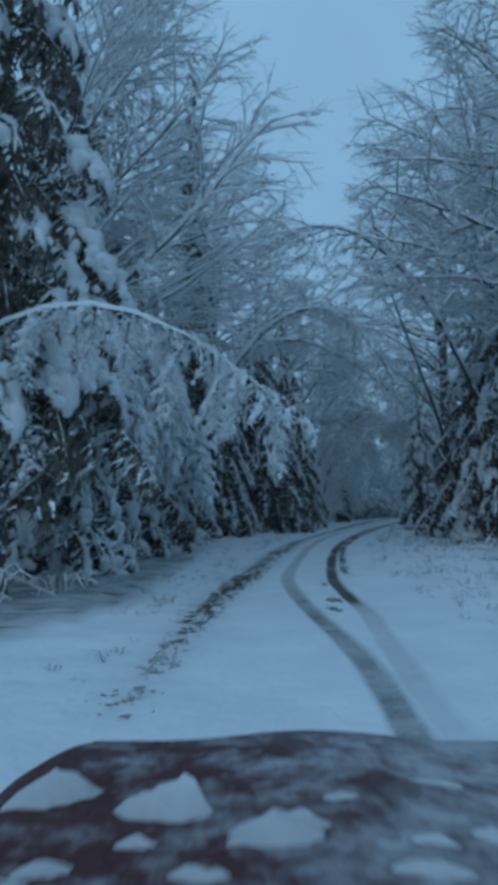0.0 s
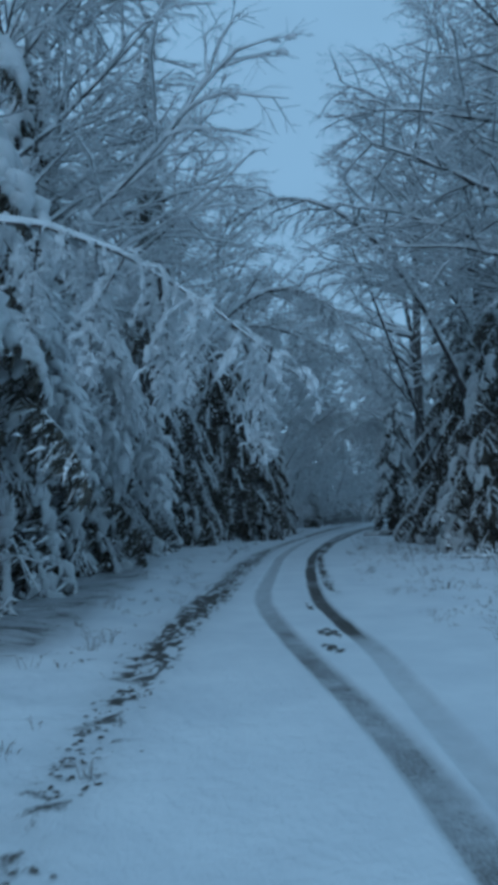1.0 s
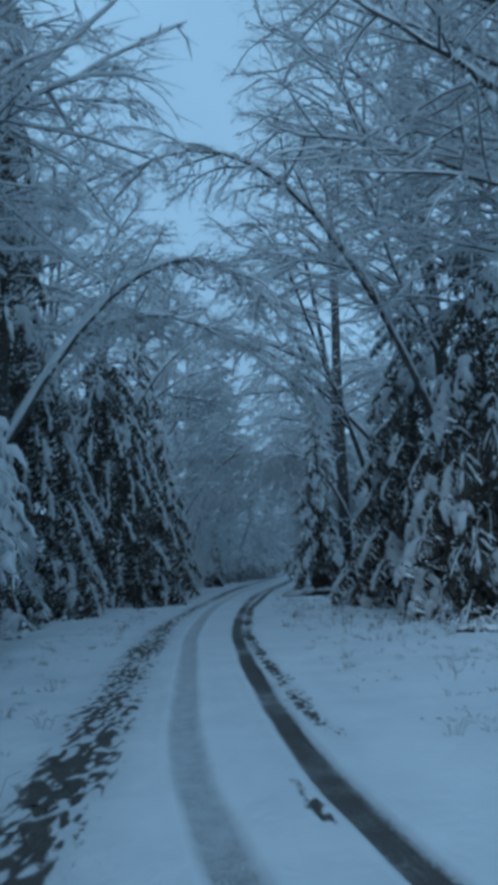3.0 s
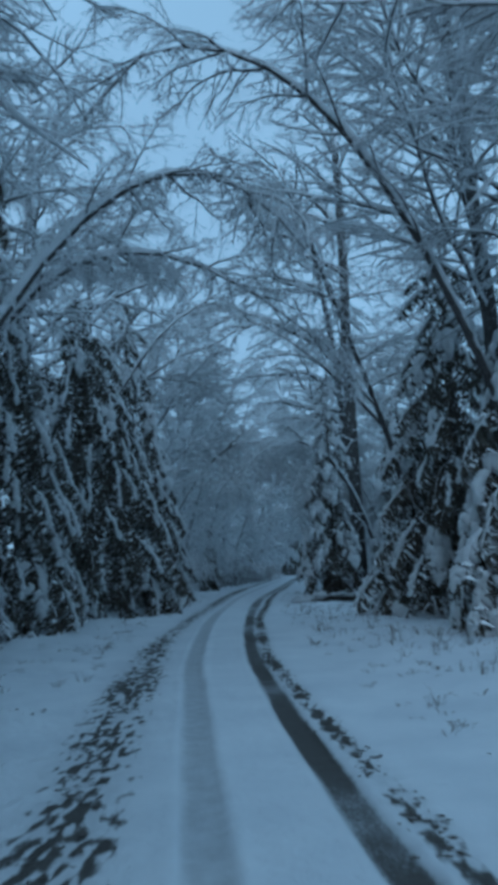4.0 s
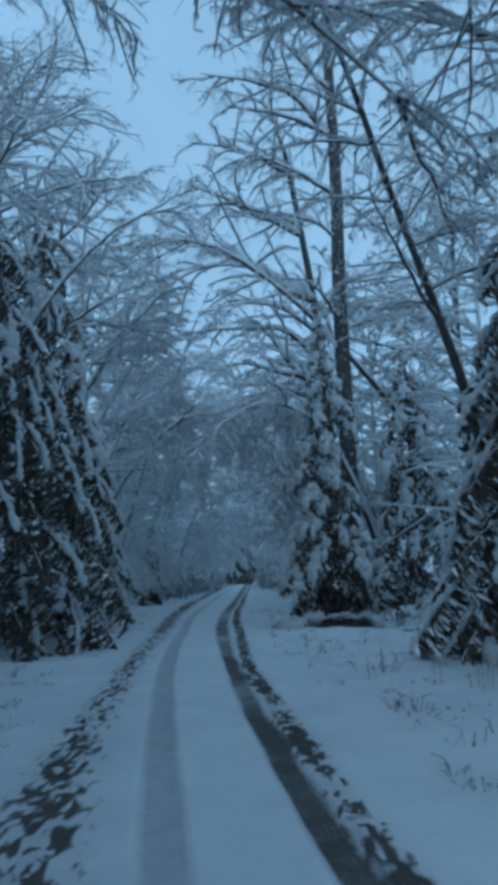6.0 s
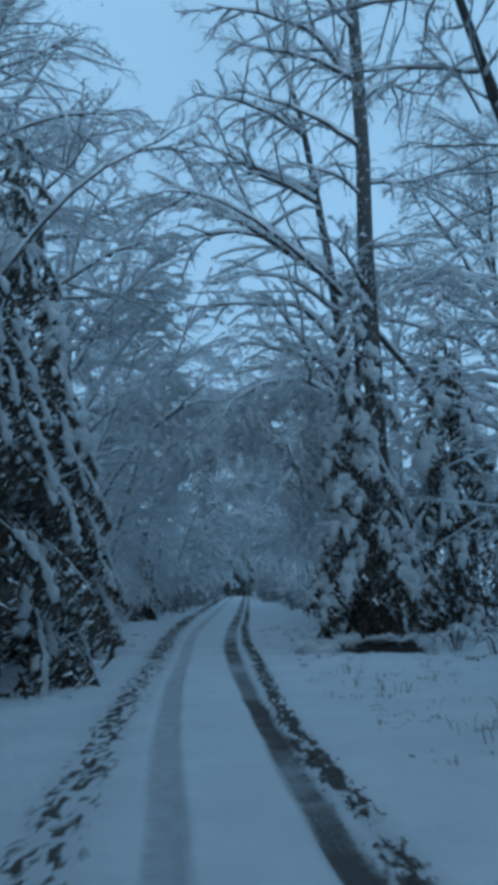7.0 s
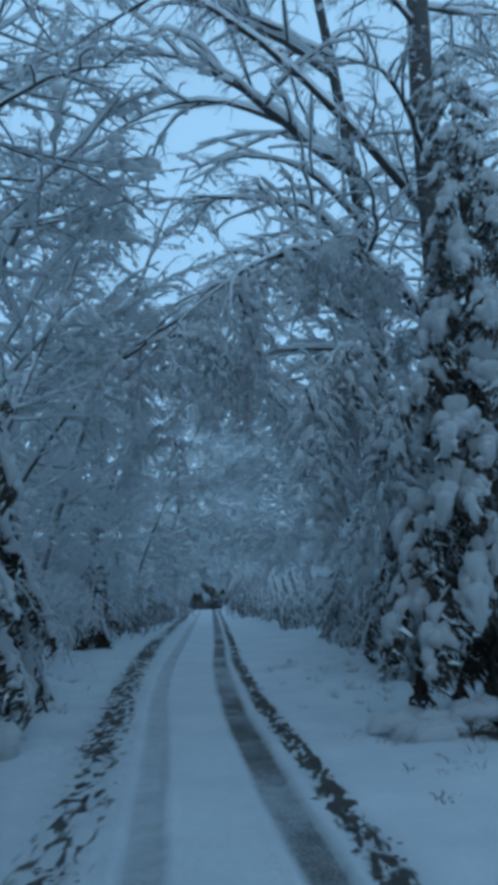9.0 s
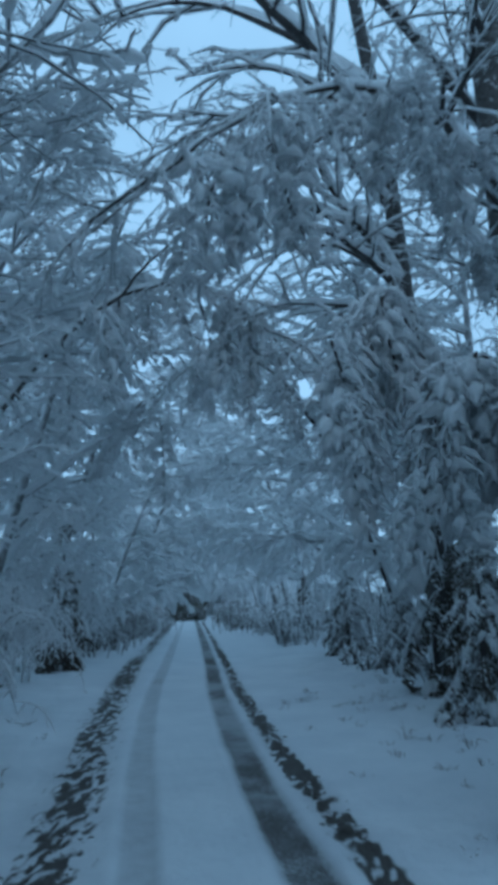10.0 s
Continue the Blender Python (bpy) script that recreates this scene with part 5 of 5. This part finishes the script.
def build_car(x, y):
    """Sport utility car that points along +y; the origin lies under its nose."""
    paint, glass, rubber, alloy, black = car_materials()
    top = root("car", "dark red car with patches of half-melted snow on its hood", "car", m=pose(x, y, 0.0))
    half, nose, cowl, tail = 1.0, 0.0, -1.26, -4.45

    def hood_z(u, v):
        """u across, -1 to 1; v from cowl 0 to nose 1."""
        return 1.35 - 0.035 * v - 0.07 * max(0.0, v - 0.76) ** 1.5 * 4 - 0.05 * abs(u) ** 2.2 - 0.14 * max(0.0, abs(u) - 0.86) ** 1.4 * 6 + 0.012 * math.cos(u * 6.5)

    # lower body: rings from nose to tail
    rows = []
    for yy, z_top, w, z_low in ((nose + 0.0, 1.06, 0.78, 0.42), (nose - 0.1, 1.1, 0.88, 0.36), (-0.4, 1.12, half, 0.32), (cowl, 1.13, half, 0.3), (-2.2, 1.1, half, 0.3), (-3.4, 1.1, half, 0.3), (-4.2, 1.12, 0.9, 0.36), (tail, 1.08, 0.84, 0.45)):
        rows.append([Vector((sx * w * f, yy, z_low + (z_top - z_low) * h)) for sx, f, h in
                     ((-1, 0.85, 0), (-1, 0.98, 0.2), (-1, 1.0, 0.55), (-1, 0.97, 0.85), (-1, 0.9, 1.0), (1, 0.9, 1.0), (1, 0.97, 0.85), (1, 1.0, 0.55), (1, 0.98, 0.2), (1, 0.85, 0), (-1, 0.85, 0))])
    body = Geo()
    section(body, rows)
    for ring in (rows[0], rows[-1][::-1]):
        n = len(body.v)
        body.v.extend(tuple(p) for p in ring[:-1])
        body.f.append(tuple(range(n, n + 10)))
    part("body", body, paint, top)
    hood = Geo()
    rows = []
    for j in range(15):
        v = j / 14
        rows.append([Vector((half * 0.98 * u * (1 - 0.07 * v ** 3), cowl + (nose + 0.02 - cowl) * v, hood_z(u, v))) for u in (-1 + i / 12 for i in range(25))])
    section(hood, rows)
    section(hood, [[p for p in rows[-1]], [p + Vector((0, -0.03, -0.16)) for p in rows[-1]]])
    for side_ in (0, -1):
        section(hood, [[r[side_] for r in rows], [r[side_] + Vector((0, 0, -0.2)) for r in rows]])
    lid = part("hood", hood, paint, top, "dark red hood blotched with melting snow")
    # lumps of snow left on the hood
    heaps = ((-0.44, 0.4, 0.11, 0.075, 0.12, -0.5), (-0.14, 0.25, 0.15, 0.06, 0.07, 0.1), (-0.74, 0.5, 0.12, 0.085, 0.085, 0.0), (-0.48, 0.25, 0.045, 0.025, 0.035, 0.0),
             (-0.66, 0.15, 0.06, 0.035, 0.04, 0.2), (-0.72, 0.09, 0.05, 0.03, 0.03, 0.0), (0.2, 0.22, 0.055, 0.025, 0.03, 0.0), (0.36, 0.27, 0.06, 0.035, 0.035, 0.3),
             (-0.32, 0.11, 0.07, 0.03, 0.04, 0.0), (0.16, 0.1, 0.08, 0.035, 0.035, 0.1), (0.02, 0.42, 0.05, 0.025, 0.02, 0.0), (0.3, 0.55, 0.08, 0.03, 0.02, 0.0), (0.5, 0.4, 0.09, 0.035, 0.025, 0.0))
    for cx, cv, sx, sy, h, skew in heaps:
        lump = Geo()
        rings = []
        for i in range(10):
            a = i / 9
            ring = []
            for k in range(41):
                t = 2 * math.pi * k / 40
                wob = 1 + 0.25 * math.sin(2 * t + cx * 9) + 0.3 * noise.noise(Vector((math.cos(t) * 1.6, math.sin(t) * 1.6, cx * 7))) + 0.14 * noise.noise(Vector((math.cos(t) * 6, math.sin(t) * 6, cv * 7)))
                px, py = cx + sx * a * wob * math.cos(t) + skew * sx * (a - 1), cowl + 1.26 * cv + sy * a * wob * math.sin(t)
                z = hood_z(px / (half * 0.98), min(1, max(0, (py - cowl) / 1.26)))
                rough_ = 0.75 + 0.5 * noise.noise(Vector((px * 18, py * 18, 3))) + 0.12 * noise.noise(Vector((px * 50, py * 50, 5)))
                ring.append(Vector((px, py, z - 0.004 + h * (1 - a ** 1.5) * rough_)))
            rings.append(ring)
        section(lump, rings)
        part("snow", lump, SNOW, lid, "lump of old snow")
    # cabin
    cab = Geo()
    slab(cab, [(-0.66, -2.0, 1.56), (-0.66, -3.9, 1.54), (0.66, -3.9, 1.54), (0.66, -2.0, 1.56)], 0.05)
    for sx in (-1, 1):
        for y0, z0, y1, z1 in ((cowl + 0.02, 1.12, -2.0, 1.54), (-2.7, 1.1, -2.72, 1.54), (-3.5, 1.1, -3.5, 1.54), (-4.3, 1.1, -3.9, 1.53)):
            cab.tube([(sx * 0.84, y0, z0), (sx * 0.66, y1, z1)], [0.05, 0.045], 6)
        cab.tube([(sx * 0.66, -2.0, 1.54), (sx * 0.66, -3.9, 1.52)], [0.045, 0.045], 6)
    cabin = part("cabin", cab, paint, top)
    pane = Geo()
    slab(pane, [(-0.82, cowl + 0.01, 1.13), (-0.64, -1.98, 1.53), (0.64, -1.98, 1.53), (0.82, cowl + 0.01, 1.13)], 0.012)
    part("windscreen", pane, glass, cabin)
    pane = Geo()
    slab(pane, [(0.82, -4.3, 1.12), (0.64, -3.9, 1.52), (-0.64, -3.9, 1.52), (-0.82, -4.3, 1.12)], 0.012)
    part("rear_window", pane, glass, cabin)
    for sx in (-1, 1):
        for y0, y1, y2, y3 in ((-1.3, -2.67, -2.67, -2.04), (-2.73, -3.47, -3.47, -2.75), (-3.53, -4.2, -3.88, -3.53)):
            pane = Geo()
            slab(pane, [(sx * 0.84, y0, 1.13), (sx * 0.84, y1, 1.13), (sx * 0.665, y2, 1.5), (sx * 0.665, y3, 1.5)], 0.01)
            part("side_window", pane, glass, cabin)
    sheet = Geo()
    rows = [[Vector((-0.62 + 1.24 * i / 12, -2.1 - 1.7 * j / 16, 1.563 + 0.06 * min(1, 4 * min(i / 12, 1 - i / 12, j / 16, 1 - j / 16) + 0.1) + 0.012 * noise.noise(Vector((i * 0.8, j * 0.8, 7)))) ) for i in range(13)] for j in range(17)]
    section(sheet, rows)
    part("snow", sheet, SNOW, cabin, "flat cake of snow on the roof")
    # wheels
    for sx in (-1, 1):
        for wy in (-0.82, -3.55):
            tyre = Geo()
            ring = [(0.36, 0.11), (0.355, 0.1), (0.33, 0.12), (0.24, 0.115), (0.2, 0.09), (0.2, -0.09), (0.24, -0.115), (0.33, -0.12), (0.355, -0.1), (0.36, -0.02), (0.36, 0.11)]
            section(tyre, [[Vector((sx * 0.84 + w, wy + r * math.cos(a), 0.35 + r * math.sin(a))) for r, w in ring] for a in (2 * math.pi * k / 24 for k in range(25))])
            wheel = part("wheel", tyre, rubber, top)
            rim = Geo()
            for k in range(5):
                a = 2 * math.pi * k / 5
                rim.tube([(sx * 0.93, wy, 0.35), (sx * 0.92, wy + 0.2 * math.cos(a), 0.35 + 0.2 * math.sin(a))], [0.04, 0.03], 6)
            rim.tube([(sx * 0.86, wy, 0.35), (sx * 0.95, wy, 0.35)], [0.07, 0.06], 10)
            part("rim", rim, alloy, wheel)
    for sx in (-1, 1):
        lamp, mirror = Geo(), Geo()
        lamp.tube([(sx * 0.56, -0.04, 0.92), (sx * 0.6, 0.03, 0.92)], [0.13, 0.1], 12, 0.7)
        part("headlight", lamp, alloy, top)
        mirror.tube([(sx * 0.9, -1.35, 1.2), (sx * 1.02, -1.36, 1.24), (sx * 1.12, -1.38, 1.24)], [0.03, 0.08, 0.06], 8)
        part("wing_mirror", mirror, black, top)
    for k in range(4):
        bar = Geo()
        bar.tube([(-0.4, 0.02, 0.78 + 0.07 * k), (0.4, 0.02, 0.78 + 0.07 * k)], [0.018, 0.018], 6)
        part("grille_bar", bar, black, top)
    bumper = Geo()
    bumper.tube([(-0.8, -0.06, 0.52), (-0.5, 0.06, 0.5), (0.5, 0.06, 0.5), (0.8, -0.06, 0.52)], [0.09, 0.1, 0.1, 0.09], 8)
    part("bumper", bumper, black, top)
    return top


build_car(0.22, 2.74)
